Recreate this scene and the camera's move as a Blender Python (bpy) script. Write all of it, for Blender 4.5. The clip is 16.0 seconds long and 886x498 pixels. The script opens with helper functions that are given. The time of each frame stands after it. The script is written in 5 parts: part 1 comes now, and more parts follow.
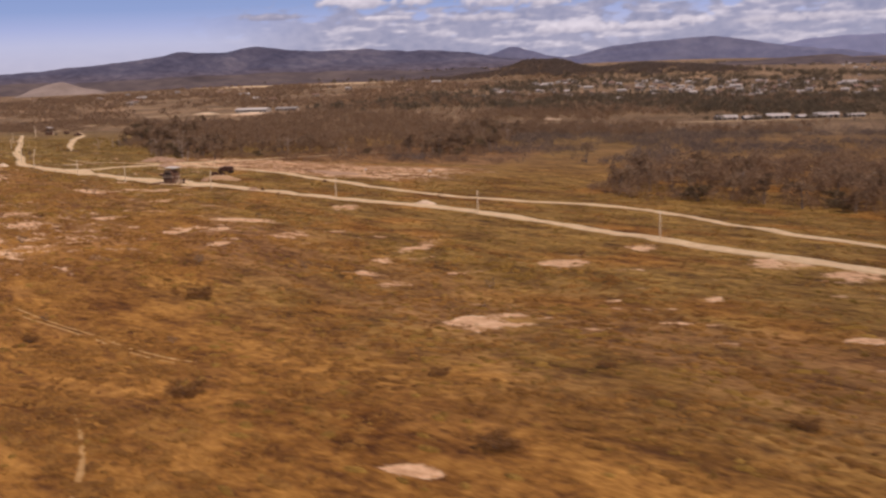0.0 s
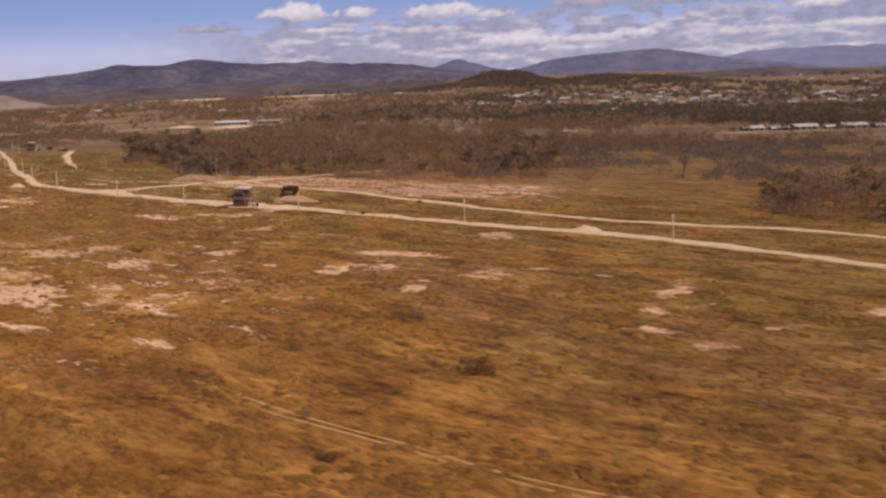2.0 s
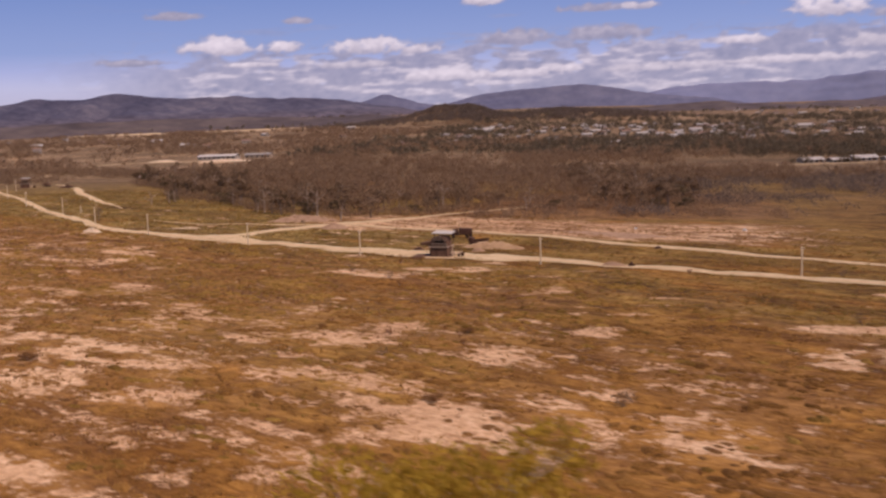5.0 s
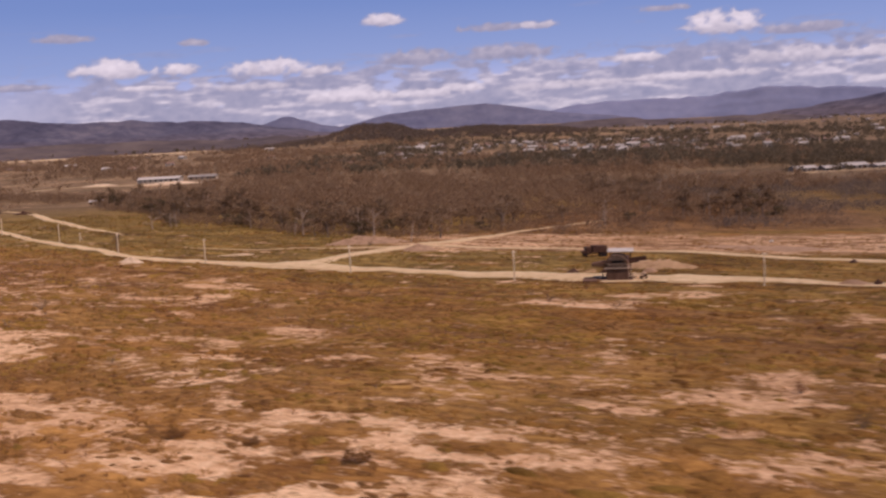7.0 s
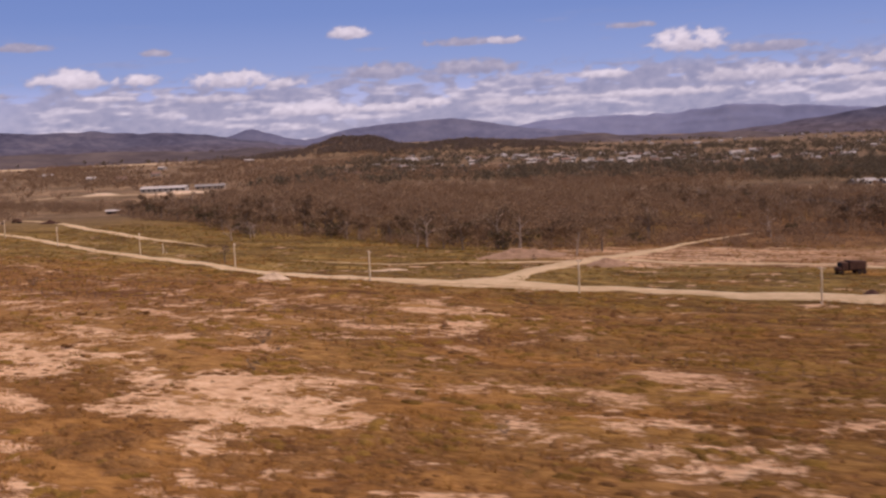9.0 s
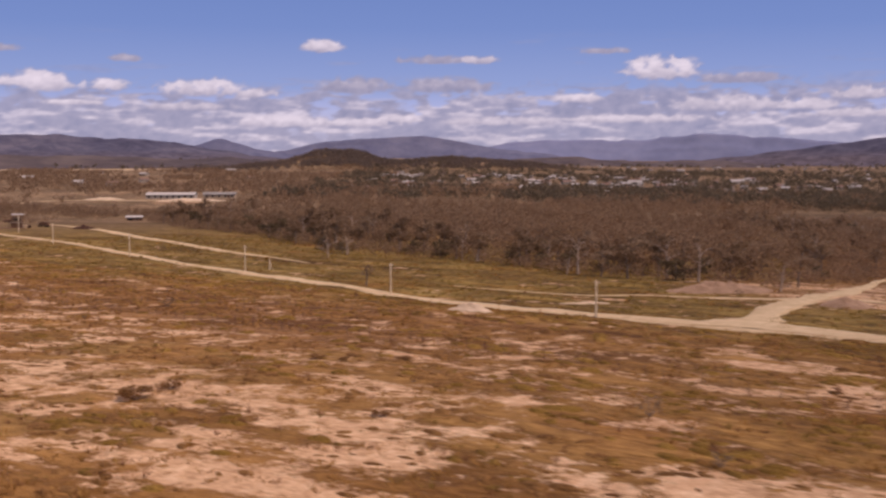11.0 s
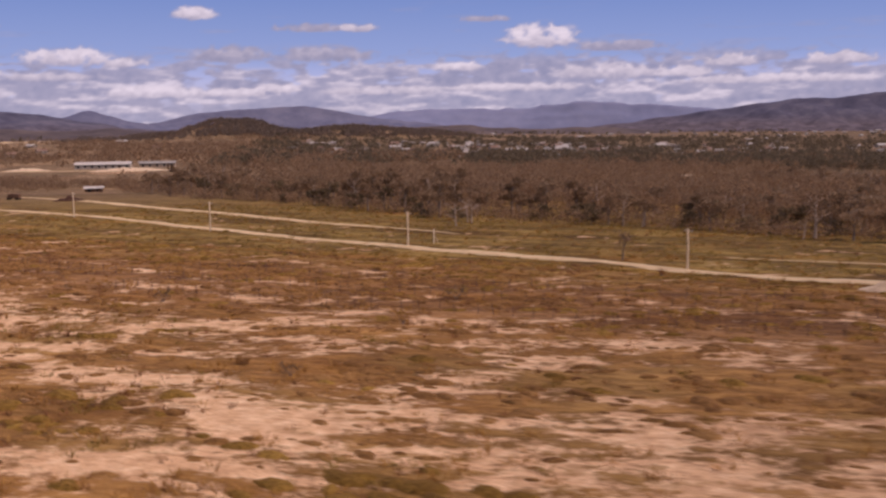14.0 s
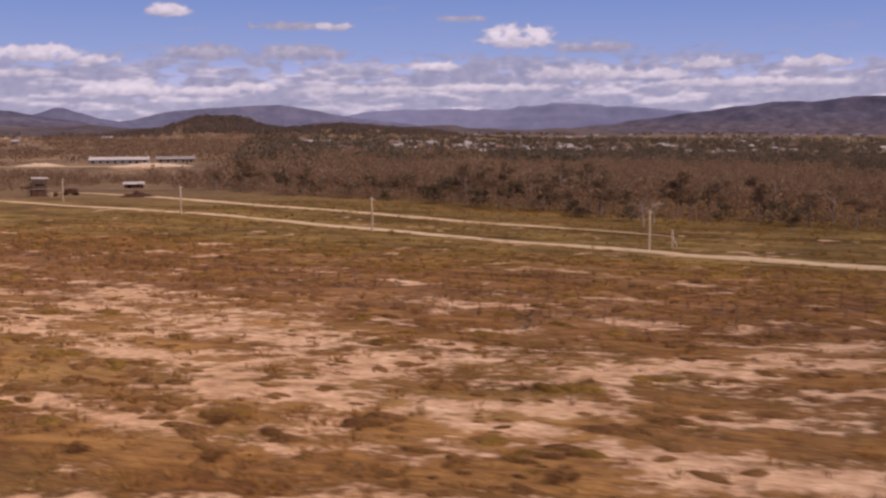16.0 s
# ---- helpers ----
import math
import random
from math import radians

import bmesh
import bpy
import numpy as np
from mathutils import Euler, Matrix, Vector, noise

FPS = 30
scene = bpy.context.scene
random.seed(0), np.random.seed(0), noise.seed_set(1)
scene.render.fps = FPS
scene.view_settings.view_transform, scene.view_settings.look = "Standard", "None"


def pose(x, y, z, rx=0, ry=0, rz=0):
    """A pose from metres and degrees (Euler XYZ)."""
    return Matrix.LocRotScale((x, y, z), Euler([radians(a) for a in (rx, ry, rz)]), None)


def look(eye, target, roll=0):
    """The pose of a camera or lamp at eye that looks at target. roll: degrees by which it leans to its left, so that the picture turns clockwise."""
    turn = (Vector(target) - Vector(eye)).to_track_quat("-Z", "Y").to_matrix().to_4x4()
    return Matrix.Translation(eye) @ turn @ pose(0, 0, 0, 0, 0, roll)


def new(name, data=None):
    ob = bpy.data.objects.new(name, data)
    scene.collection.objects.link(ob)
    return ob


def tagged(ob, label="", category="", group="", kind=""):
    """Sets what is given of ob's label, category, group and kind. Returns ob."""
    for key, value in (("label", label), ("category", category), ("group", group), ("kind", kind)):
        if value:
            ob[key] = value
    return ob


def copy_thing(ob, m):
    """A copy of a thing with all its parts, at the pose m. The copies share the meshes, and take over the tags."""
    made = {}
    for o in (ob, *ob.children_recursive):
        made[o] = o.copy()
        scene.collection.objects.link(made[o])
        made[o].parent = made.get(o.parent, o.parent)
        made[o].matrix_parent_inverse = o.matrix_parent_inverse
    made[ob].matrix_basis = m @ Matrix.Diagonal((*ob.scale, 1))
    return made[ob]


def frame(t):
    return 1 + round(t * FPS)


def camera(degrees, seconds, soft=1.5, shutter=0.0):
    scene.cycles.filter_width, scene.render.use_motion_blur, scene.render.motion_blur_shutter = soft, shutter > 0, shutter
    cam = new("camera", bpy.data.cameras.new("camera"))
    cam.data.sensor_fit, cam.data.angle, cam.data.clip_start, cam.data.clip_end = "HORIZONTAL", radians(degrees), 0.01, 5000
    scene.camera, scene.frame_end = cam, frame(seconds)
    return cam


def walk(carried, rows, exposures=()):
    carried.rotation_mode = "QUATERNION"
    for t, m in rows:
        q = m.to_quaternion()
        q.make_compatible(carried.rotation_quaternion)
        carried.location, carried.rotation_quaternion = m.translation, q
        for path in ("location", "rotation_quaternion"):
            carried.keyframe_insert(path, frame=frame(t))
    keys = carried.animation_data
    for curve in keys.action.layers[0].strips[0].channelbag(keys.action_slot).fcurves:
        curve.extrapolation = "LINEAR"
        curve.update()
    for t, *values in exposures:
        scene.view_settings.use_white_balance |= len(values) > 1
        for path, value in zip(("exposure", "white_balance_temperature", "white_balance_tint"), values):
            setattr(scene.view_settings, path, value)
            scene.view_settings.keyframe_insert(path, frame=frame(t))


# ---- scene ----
cam = camera(45.4, 16.0, soft=2.4, shutter=0.4)
ROWS = [
    (0.0, 298.49, -176.86, 35.22, 18.829, -10.230, 2.159),
    (0.5, 282.90, -169.97, 34.88, 19.504, -9.595, 1.824),
    (1.0, 267.57, -163.43, 34.59, 17.840, -9.133, 1.549),
    (1.5, 252.39, -156.71, 34.30, 16.867, -9.116, 2.009),
    (2.0, 236.56, -149.65, 34.05, 15.219, -9.664, 2.210),
    (2.5, 221.01, -142.09, 33.67, 14.965, -9.319, 1.772),
    (3.0, 205.93, -134.43, 33.18, 14.878, -8.658, 1.666),
    (3.5, 191.18, -126.70, 32.73, 15.062, -8.893, 1.597),
    (4.0, 176.75, -119.17, 32.36, 14.244, -8.838, 1.934),
    (6.5, 106.25, -80.31, 29.23, 5.099, -6.565, 2.536),
    (7.0, 92.48, -70.45, 28.28, 4.530, -7.010, 3.003),
    (7.5, 79.13, -60.33, 27.33, 4.365, -7.292, 3.383),
    (8.0, 66.37, -50.76, 26.55, 3.997, -7.044, 3.437),
    (10.5, 10.32, -9.24, 24.49, -0.481, -5.433, 0.646),
    (11.0, 0.00, 0.00, 24.00, -0.002, -5.327, 0.083),
    (11.5, -9.61, 9.22, 23.00, 0.081, -5.222, -0.189),
    (12.0, -19.30, 18.35, 21.97, -1.360, -5.863, -0.348),
    (12.5, -28.74, 26.97, 21.14, -2.918, -6.174, -0.494),
    (13.0, -38.26, 35.00, 20.40, -5.134, -6.528, -0.458),
    (13.5, -47.26, 43.56, 19.60, -6.419, -6.906, 0.013),
    (14.0, -55.85, 52.84, 18.60, -7.125, -6.921, 0.681),
    (14.5, -64.23, 61.69, 17.77, -7.772, -6.998, 0.855),
    (15.0, -72.57, 70.03, 17.08, -8.264, -7.088, 0.564),
    (15.5, -80.73, 78.08, 16.48, -8.525, -6.983, 0.339),
    (16.0, -88.92, 85.93, 15.98, -8.867, -6.873, 0.175),
]
walk(cam, [(t, pose(x, y, z, 90 + p, r, w)) for t, x, y, z, w, p, r in ROWS],
     exposures=[(0.0, -0.15, 6650, 29), (1.5, -0.15, 6650, 28), (2.5, -0.15, 6650, 31), (4.2, -0.15, 6650, 34), (6.5, -0.15, 6650, 36), (11.5, -0.15, 6650, 36), (13.0, -0.15, 6650, 37.5), (16.0, -0.15, 6650, 37)])

# ---- world and sun ----
SUN_EL, SUN_AZ = radians(56), radians(128)      # azimuth from +y towards +x
world = bpy.data.worlds.new("sky")
scene.world = world
world.use_nodes = True
wn = world.node_tree.nodes
sky = wn.new("ShaderNodeTexSky")
sky.sky_type = "NISHITA"
sky.sun_disc = False
sky.sun_elevation, sky.sun_rotation = SUN_EL, SUN_AZ
sky.altitude = 30
sky.air_density, sky.dust_density, sky.ozone_density = 1.0, 0.6, 2.0
world.node_tree.links.new(sky.outputs[0], wn["Background"].inputs[0])
wn["Background"].inputs[1].default_value = 0.10
sun = new("sun", bpy.data.lights.new("sun", "SUN"))
sun.data.energy, sun.data.angle, sun.data.color = 2.5, radians(0.6), (1.0, 0.90, 0.74)
sun.matrix_world = look((900 * math.sin(SUN_AZ) * math.cos(SUN_EL), 900 * math.cos(SUN_AZ) * math.cos(SUN_EL), 900 * math.sin(SUN_EL)), (0, 0, 0))


# ---- numeric helpers ----
def smooth(a, b, x):
    t = np.clip((np.asarray(x, float) - a) / (b - a), 0, 1)
    return t * t * (3 - 2 * t)


def lattice(ix, iy, seed):
    h = (ix * 374761393 + iy * 668265263 + seed * 1442695) & 0xFFFFFFFF
    h = ((h ^ (h >> 13)) * 1274126177) & 0xFFFFFFFF
    return ((h ^ (h >> 16)) & 0xFFFF) / 65535.0


def value_noise(x, y, seed=0):
    x, y = np.asarray(x, float), np.asarray(y, float)
    ix, iy = np.floor(x).astype(np.int64), np.floor(y).astype(np.int64)
    fx, fy = x - ix, y - iy
    fx, fy = fx * fx * (3 - 2 * fx), fy * fy * (3 - 2 * fy)
    a, b = lattice(ix, iy, seed), lattice(ix + 1, iy, seed)
    c, d = lattice(ix, iy + 1, seed), lattice(ix + 1, iy + 1, seed)
    return (a + (b - a) * fx) * (1 - fy) + (c + (d - c) * fx) * fy


def fbm(x, y, octaves=4, seed=0):
    total, amp, norm = 0.0, 1.0, 0.0
    for k in range(octaves):
        total = total + amp * value_noise(np.asarray(x) * 2 ** k + 17.3 * k, np.asarray(y) * 2 ** k - 9.1 * k, seed + k)
        norm += amp
        amp *= 0.5
    return total / norm


# hollows and low rises of the near field: x, y, reach and height
SWELLS = [(240, -35, 40, -2.6), (200, -60, 40, -1.7), (150, -20, 40, -0.7), (75, 5, 40, 0.83), (0, 100, 35, 1.37), (-45, 130, 30, 0.35), (-110, 290, 40, 0.6)]


def terrain(x, y):
    """Height of the land: a gentle fall from the near field to the plain, and the town hill."""
    x, y = np.asarray(x, float), np.asarray(y, float)
    u = 1 - np.exp(-(np.maximum(y, -250) + 100) / 300)
    v = x / 200 / (1 + np.abs(x) / 400)
    z = 6.653 - 2.791 * v - 4.284 * u - 1.833 * u * v - 12.539 * u * u - 2.568 * v * v
    hy = np.exp(-((y - 1800) / 130) ** 2)
    z = z + hy * (27 * np.exp(-(np.abs(x + 175) / 66) ** 2.6) + 9 * np.exp(-((x + 265) / 80) ** 2) + 18 * np.exp(-((x - 10) / 110) ** 2)
                  + 9 * np.exp(-((x - 150) / 90) ** 2)) * (0.80 + 0.32 * fbm(x / 30, y / 60, 3, 15))
    z = z - 3.5 * np.exp(-((x + 138) / 60) ** 2 - ((y - 500) / 60) ** 2)      # hollow round the shed
    for px, py, r, h in SWELLS:
        z = z + h * np.exp(-((x - px) ** 2 + (y - py) ** 2) / r ** 2)
    near = smooth(900, 300, y) * (0.3 + 0.7 * smooth(260, 140, y))
    return z + near * (0.9 * (fbm(x / 38, y / 38, 3, 5) - 0.5) + 0.35 * (value_noise(x / 9, y / 9, 8) - 0.5))


def ground_z(x, y):
    return float(terrain(x, y))


def plain_share(x, y):
    """Share of the greyer grass of the far plain."""
    return np.maximum(smooth(300, 440, y), 0.35 * smooth(140, 190, x) * smooth(150, 230, y)) * 0.9


# the larger bare places of the field, from east to west: x, y and half widths
PANS_EAST = [(305, -6, 6.0, 5.6), (305, -49, 2.9, 1.9), (269, -102, 3.0, 2.2), (295, 3, 5.6, 7.4), (286, -27, 2.0, 2.4), (270, 17, 4.4, 4.3), (259, 1, 5.4, 4.6), (258, -42, 6.6, 7.0), (234, -17, 3.7, 2.5),
             (228, 13, 3.0, 9.9), (226, -2, 2.9, 3.4), (226, -12, 3.3, 2.2), (198, 17, 4.0, 6.0), (189, 4, 2.3, 4.0), (189, 64, 5.5, 5.3), (179, 21, 4.4, 4.9), (175, 37, 8.5, 4.7),
             (170, 19, 3.1, 6.2), (154, -16, 2.8, 3.4), (143, 30, 2.9, 3.4), (135, 67, 3.5, 4.3), (133, 15, 5.2, 5.2), (128, -13, 9.9, 7.4), (120, -3, 5.4, 4.3), (116, 32, 3.0, 4.2)]
PANS_MIDDLE = [(113, 2, 7.9, 3.9), (110, 22, 2.6, 3.9), (112, 92, 9.0, 5.6), (101, 21, 3.3, 3.6), (98, 84, 13.0, 7.0), (99, 31, 2.6, 3.4), (99, -10, 5.1, 2.6), (95, 4, 7.0, 2.3),
             (88, 24, 3.3, 3.1), (88, 10, 3.3, 2.2), (82, -7, 11.4, 7.0), (80, 7, 3.7, 5.2), (80, 13, 3.7, 2.2), (70, 13, 5.2, 3.5), (63, 4, 12.6, 5.3), (55, 14, 2.1, 1.8),
             (51, 19, 2.3, 4.5), (41, 25, 4.8, 7.2), (41, 18, 4.7, 6.7), (35, 95, 6.5, 4.8), (33, 117, 3.1, 7.0), (22, 64, 9.0, 4.8), (20, 44, 3.9, 3.5), (17, 57, 7.6, 6.4)]
PANS_WEST = [(13, 68, 1.7, 2.0), (6, 85, 1.9, 4.0), (-5, 92, 4.0, 2.4), (-29, 73, 3.4, 2.1), (-28, 97, 2.6, 2.4), (-33, 103, 2.6, 3.0), (-45, 83, 3.6, 3.6), (-61, 147, 5.5, 1.8),
             (-71, 147, 3.4, 2.6), (-90, 168, 2.4, 4.5), (-101, 183, 3.0, 4.4), (-78, 115, 2.6, 1.4), (-96, 131, 1.7, 2.3), (-38, 110, 2.2, 2.4), (-150, 616, 22, 15), (-188, 604, 16, 8)]
# long bare strips in the western field: both ends and the half width
SAND_STRIPS = [(-66, 117, -35, 91, 2.9), (-67, 123, -42, 101, 2.3), (-92, 145, -72, 131, 2.5), (-87, 144, -74, 136, 2.0), (-69, 108, -60, 102, 2.0), (-94, 173, -79, 156, 1.8),
               (-66, 123, -54, 111, 2.2), (-110, 169, -96, 156, 2.8), (-93, 170, -87, 165, 2.2), (-51, 87, -40, 79, 2.8), (-24, 94, -8, 80, 2.2), (-18, 75, -4, 70, 3.4),
               (-7, 92, 8, 83, 1.8), (-19, 70, 0, 57, 3.4), (1, 75, 8, 84, 1.3), (11, 68, 30, 58, 2.2), (10, 57, 30, 51, 3.4), (36, 27, 46, 25, 3.8), (37, 17, 57, 14, 3.2)]
SAND_SPOTS = [(-21, 90, -17, 92, 3.3), (-14, 89, -10, 90, 2.6), (-9, 93, -6, 92, 3.2), (-6, 90, -1, 89, 2.0), (-11, 81, -4, 83, 2.4), (-32, 84, -28, 87, 1.5), (-45, 80, -40, 82, 2.4),
              (-28, 94, -23, 92, 1.7), (-45, 99, -38, 96, 2.4), (-8, 104, -6, 101, 1.8), (-44, 131, -38, 129, 1.3), (-47, 120, -41, 121, 1.8),
              (-74, 149, -68, 145, 1.6), (-76, 130, -69, 126, 1.3), (-52, 108, -46, 104, 2.5), (-47, 105, -39, 102, 2.3), (33, 110, 39, 110, 3.4), (32, 98, 41, 101, 1.7), (-13, 82, -6, 78, 3.6), (8, 67, 17, 67, 2.0)]
# closed grass between the bare places
GRASS_STRIPS = [(-76, 120, -66, 115, 4.0), (-72, 111, -66, 111, 2.8), (-82, 129, -78, 127, 3.9), (-62, 123, -51, 120, 2.0), (-72, 133, -64, 129, 3.6), (-26, 81, -17, 80, 2.9), (-17, 95, -12, 96, 2.6),
                (-53, 96, -47, 92, 4.0), (-63, 127, -51, 123, 3.6), (-28, 114, -18, 101, 4.6), (23, 81, 33, 81, 6.0), (9, 84, 19, 86, 3.1), (9, 74, 21, 75, 1.6), (-94, 131, -78, 126, 3.2),
                (-96, 160, -87, 154, 2.0), (-79, 143, -74, 141, 1.8)]


def ground_cover(x, y):
    """Shares of bare sand, green grass and brown weeds at a place."""
    x, y = np.asarray(x, float), np.asarray(y, float)
    s = -0.83 * (x - 300) + 0.56 * (y + 177)      # along the flight
    d = 0.56 * (x - 300) + 0.83 * (y + 177)       # away from it
    a, b = 0.81 * x - 0.59 * y, 0.59 * x + 0.81 * y
    n = fbm(a / 13, b / 5.2, 4, 21)
    n2 = fbm(a / 4.2, b / 2.0, 4, 33)
    west = smooth(150, 215, s)
    wob = 1.9 * (fbm(x / 5.5, y / 4.0, 3, 61) - 0.5)
    pan = np.zeros(np.shape(x))
    for px, py, rx, ry in PANS_EAST + PANS_MIDDLE + PANS_WEST:
        pan = np.maximum(pan, smooth(1.45, 0.3, ((x - px) / (0.92 * rx + 0.2 + 0.5 * west)) ** 2 + ((y - py) / (0.92 * ry + 0.2 + 0.5 * west)) ** 2 + wob))
    for ax, ay, bx, by, half in SAND_STRIPS + SAND_SPOTS:
        k = np.clip(((x - ax) * (bx - ax) + (y - ay) * (by - ay)) / ((bx - ax) ** 2 + (by - ay) ** 2), 0, 1)
        pan = np.maximum(pan, smooth(1.5, 0.3, ((x - ax - k * (bx - ax)) ** 2 + (y - ay - k * (by - ay)) ** 2) / (0.9 * half) ** 2 + 1.3 * wob))
    turf = np.zeros(np.shape(x))
    for ax, ay, bx, by, half in GRASS_STRIPS:
        k = np.clip(((x - ax) * (bx - ax) + (y - ay) * (by - ay)) / ((bx - ax) ** 2 + (by - ay) ** 2), 0, 1)
        turf = np.maximum(turf, smooth(1.4, 0.5, ((x - ax - k * (bx - ax)) ** 2 + (y - ay - k * (by - ay)) ** 2) / (0.85 * half) ** 2 + wob))
    pan = pan * (1 - 0.85 * turf)
    dash = smooth(0.64, 0.76, fbm(x / 7.0, y / 1.7, 3, 67)) * smooth(78, 98, d) * smooth(150, 120, d)
    fleck = smooth(0.57, 0.68, fbm(a / 4.5, b / 1.7, 4, 91)) * smooth(330, 400, s) * smooth(52, 64, d) * smooth(122, 106, d)
    dash = np.maximum(dash, smooth(0.60, 0.72, fbm(a / 8, b / 1.6, 3, 69)) * smooth(108, 122, d) * smooth(190, 165, d) * smooth(250, 330, s))
    level = -0.75 + (0.62 + 0.10 * smooth(360, 420, s)) * west * smooth(110, 60, d) + 0.25 * west * smooth(190, 120, d)
    bare = level + smooth(0.50, 0.70, 0.45 * n + 0.55 * n2) * (0.35 + 0.30 * west * smooth(130, 60, d)) + (0.82 - 0.13 * west - level) * np.maximum(pan, 0.9 * np.maximum(dash, fleck * (1 - turf))) - 0.25 * turf
    spoil = ((0.87 * (x - 95) - 0.49 * (y - 182)) / 42) ** 2 + ((0.49 * (x - 95) + 0.87 * (y - 182)) / 6.5) ** 2
    bare = bare + (0.50 - np.minimum(bare, 0.50)) * smooth(1.2, 0.5, spoil + 1.6 * (n2 - 0.5))
    bank = smooth(27, 15, np.abs(0.28 * (x - 87) + 0.96 * (y - 188))) * smooth(40, 75, x) * smooth(200, 165, x)
    bare = np.where(bank > 0, np.maximum(bare, (0.38 + 0.5 * n2) * bank), bare)
    far = np.maximum(0.30 * smooth(0.56, 0.66, fbm(x / 55, y / 120, 4, 301)) * smooth(480, 620, y) * np.maximum(smooth(-60, -140, x), smooth(900, 1050, y)), 0.16 * smooth(0.45, 0.6, fbm(x / 45, y / 90, 3, 311)) * smooth(900, 1050, y))
    bare = np.where(y > 430, np.maximum(bare, far), bare)
    olive = np.maximum(0.7 * smooth(92, 112, d) + 0.3 * smooth(118, 132, d) * smooth(300, 360, s), 0.45 * smooth(215, 265, s) * smooth(440, 390, s) * smooth(24, 40, d))
    olive = np.maximum(olive, 0.58 * smooth(52, 80, d) * smooth(210, 150, s))
    olive = np.maximum(olive, 0.85 * smooth(380, 430, s) * smooth(75, 60, d) * (0.35 + 0.65 * smooth(0.42, 0.54, fbm(a / 9, b / 5, 3, 57))))
    green = 0.95 * olive * smooth(0.22, 0.46, fbm(a / 21, b / 9, 4, 55) + 0.12 * smooth(330, 390, s) * smooth(118, 130, d))
    weeds = smooth(62, 76, d) * smooth(114, 96, d) * (0.2 + 0.55 * np.maximum(smooth(390, 440, s), smooth(230, 200, s) * smooth(78, 86, d)))
    brown = smooth(0.36, 0.62, fbm(a / 18, b / 7, 4, 71) + 0.30 * weeds - 0.06) * (0.12 + 0.23 * west + 0.55 * weeds)
    brown = np.maximum(brown, np.maximum(0.38 * smooth(300, 400, s) * smooth(112, 98, d), 0.28 * smooth(230, 290, s) * smooth(450, 400, s) * smooth(56, 36, d)))
    brown = np.maximum(brown * (1 - 0.75 * smooth(112, 128, d)), 0.85 * bank)
    brown = np.maximum(brown, 0.75 * smooth(70, 84, x - 0.35 * (y - 215)) * smooth(200, 180, x) * smooth(196, 206, y) * smooth(330, 280, y))
    return bare, green * (1 - 0.7 * brown) * (1 - 0.25 * smooth(220, 260, d)), brown


# ---- object helpers ----
def mesh_object(name, verts, faces, material, parent=None, label="", smooth_faces=False):
    me = bpy.data.meshes.new(name)
    me.from_pydata([tuple(map(float, v)) for v in verts], [], [tuple(map(int, f)) for f in faces])
    if smooth_faces:
        me.polygons.foreach_set("use_smooth", [True] * len(me.polygons))
    me.materials.append(material)
    ob = new(name, me)
    ob.parent = parent
    return tagged(ob, label)


def quad_soup(name, verts, material, corners=4, parent=None):
    """One mesh from separate triangles or quads, given as an array (pieces * corners, 3)."""
    verts = np.asarray(verts, np.float32).reshape(-1, 3)
    n = len(verts) // corners
    me = bpy.data.meshes.new(name)
    me.vertices.add(len(verts))
    me.vertices.foreach_set("co", verts.ravel())
    me.loops.add(n * corners)
    me.loops.foreach_set("vertex_index", np.arange(n * corners, dtype=np.int32))
    me.polygons.add(n)
    me.polygons.foreach_set("loop_start", np.arange(0, n * corners, corners, dtype=np.int32))
    me.update()
    me.validate()
    me.materials.append(material)
    ob = new(name, me)
    ob.parent = parent
    return ob


def part(name, bm, material, parent, label=""):
    me = bpy.data.meshes.new(name)
    bm.to_mesh(me)
    bm.free()
    me.materials.append(material)
    ob = new(name, me)
    ob.parent = parent
    return tagged(ob, label)


def box_bm(sx, sy, sz, x=0.0, y=0.0, z=0.0, bevel=0.0, turn=None):
    bm = bmesh.new()
    bmesh.ops.create_cube(bm, size=1)
    bmesh.ops.scale(bm, vec=(sx, sy, sz), verts=bm.verts)
    if bevel:
        bmesh.ops.bevel(bm, geom=bm.edges[:], offset=bevel, segments=1, affect="EDGES")
    if turn:
        bmesh.ops.transform(bm, matrix=turn, verts=bm.verts)
    bmesh.ops.translate(bm, vec=(x, y, z), verts=bm.verts)
    return bm


def join_bm(*bms):
    out = bmesh.new()
    for b in bms:
        me = bpy.data.meshes.new("tmp")
        b.to_mesh(me)
        b.free()
        out.from_mesh(me)
        bpy.data.meshes.remove(me)
    return out


def tube(path, radii, sides=6):
    """Vertices and faces of a tapered tube along a path."""
    verts, faces = [], []
    for i, (p, r) in enumerate(zip(path, radii)):
        p = Vector(p)
        ahead = (Vector(path[min(i + 1, len(path) - 1)]) - Vector(path[max(i - 1, 0)])).normalized()
        side = ahead.cross(Vector((0.3, 0.9, 0.1))).normalized()
        up = side.cross(ahead)
        for k in range(sides):
            a = 2 * math.pi * k / sides
            verts.append(p + (side * math.cos(a) + up * math.sin(a)) * r)
        if i:
            o = (i - 1) * sides
            for k in range(sides):
                faces.append((o + k, o + (k + 1) % sides, o + sides + (k + 1) % sides, o + sides + k))
    faces.append(tuple(range(len(verts) - sides, len(verts))))
    return verts, faces


def thing(name, x, y, turn=0.0, z=None):
    ob = new(name)
    ob.matrix_world = pose(x, y, ground_z(x, y) if z is None else z, 0, 0, turn)
    return ob


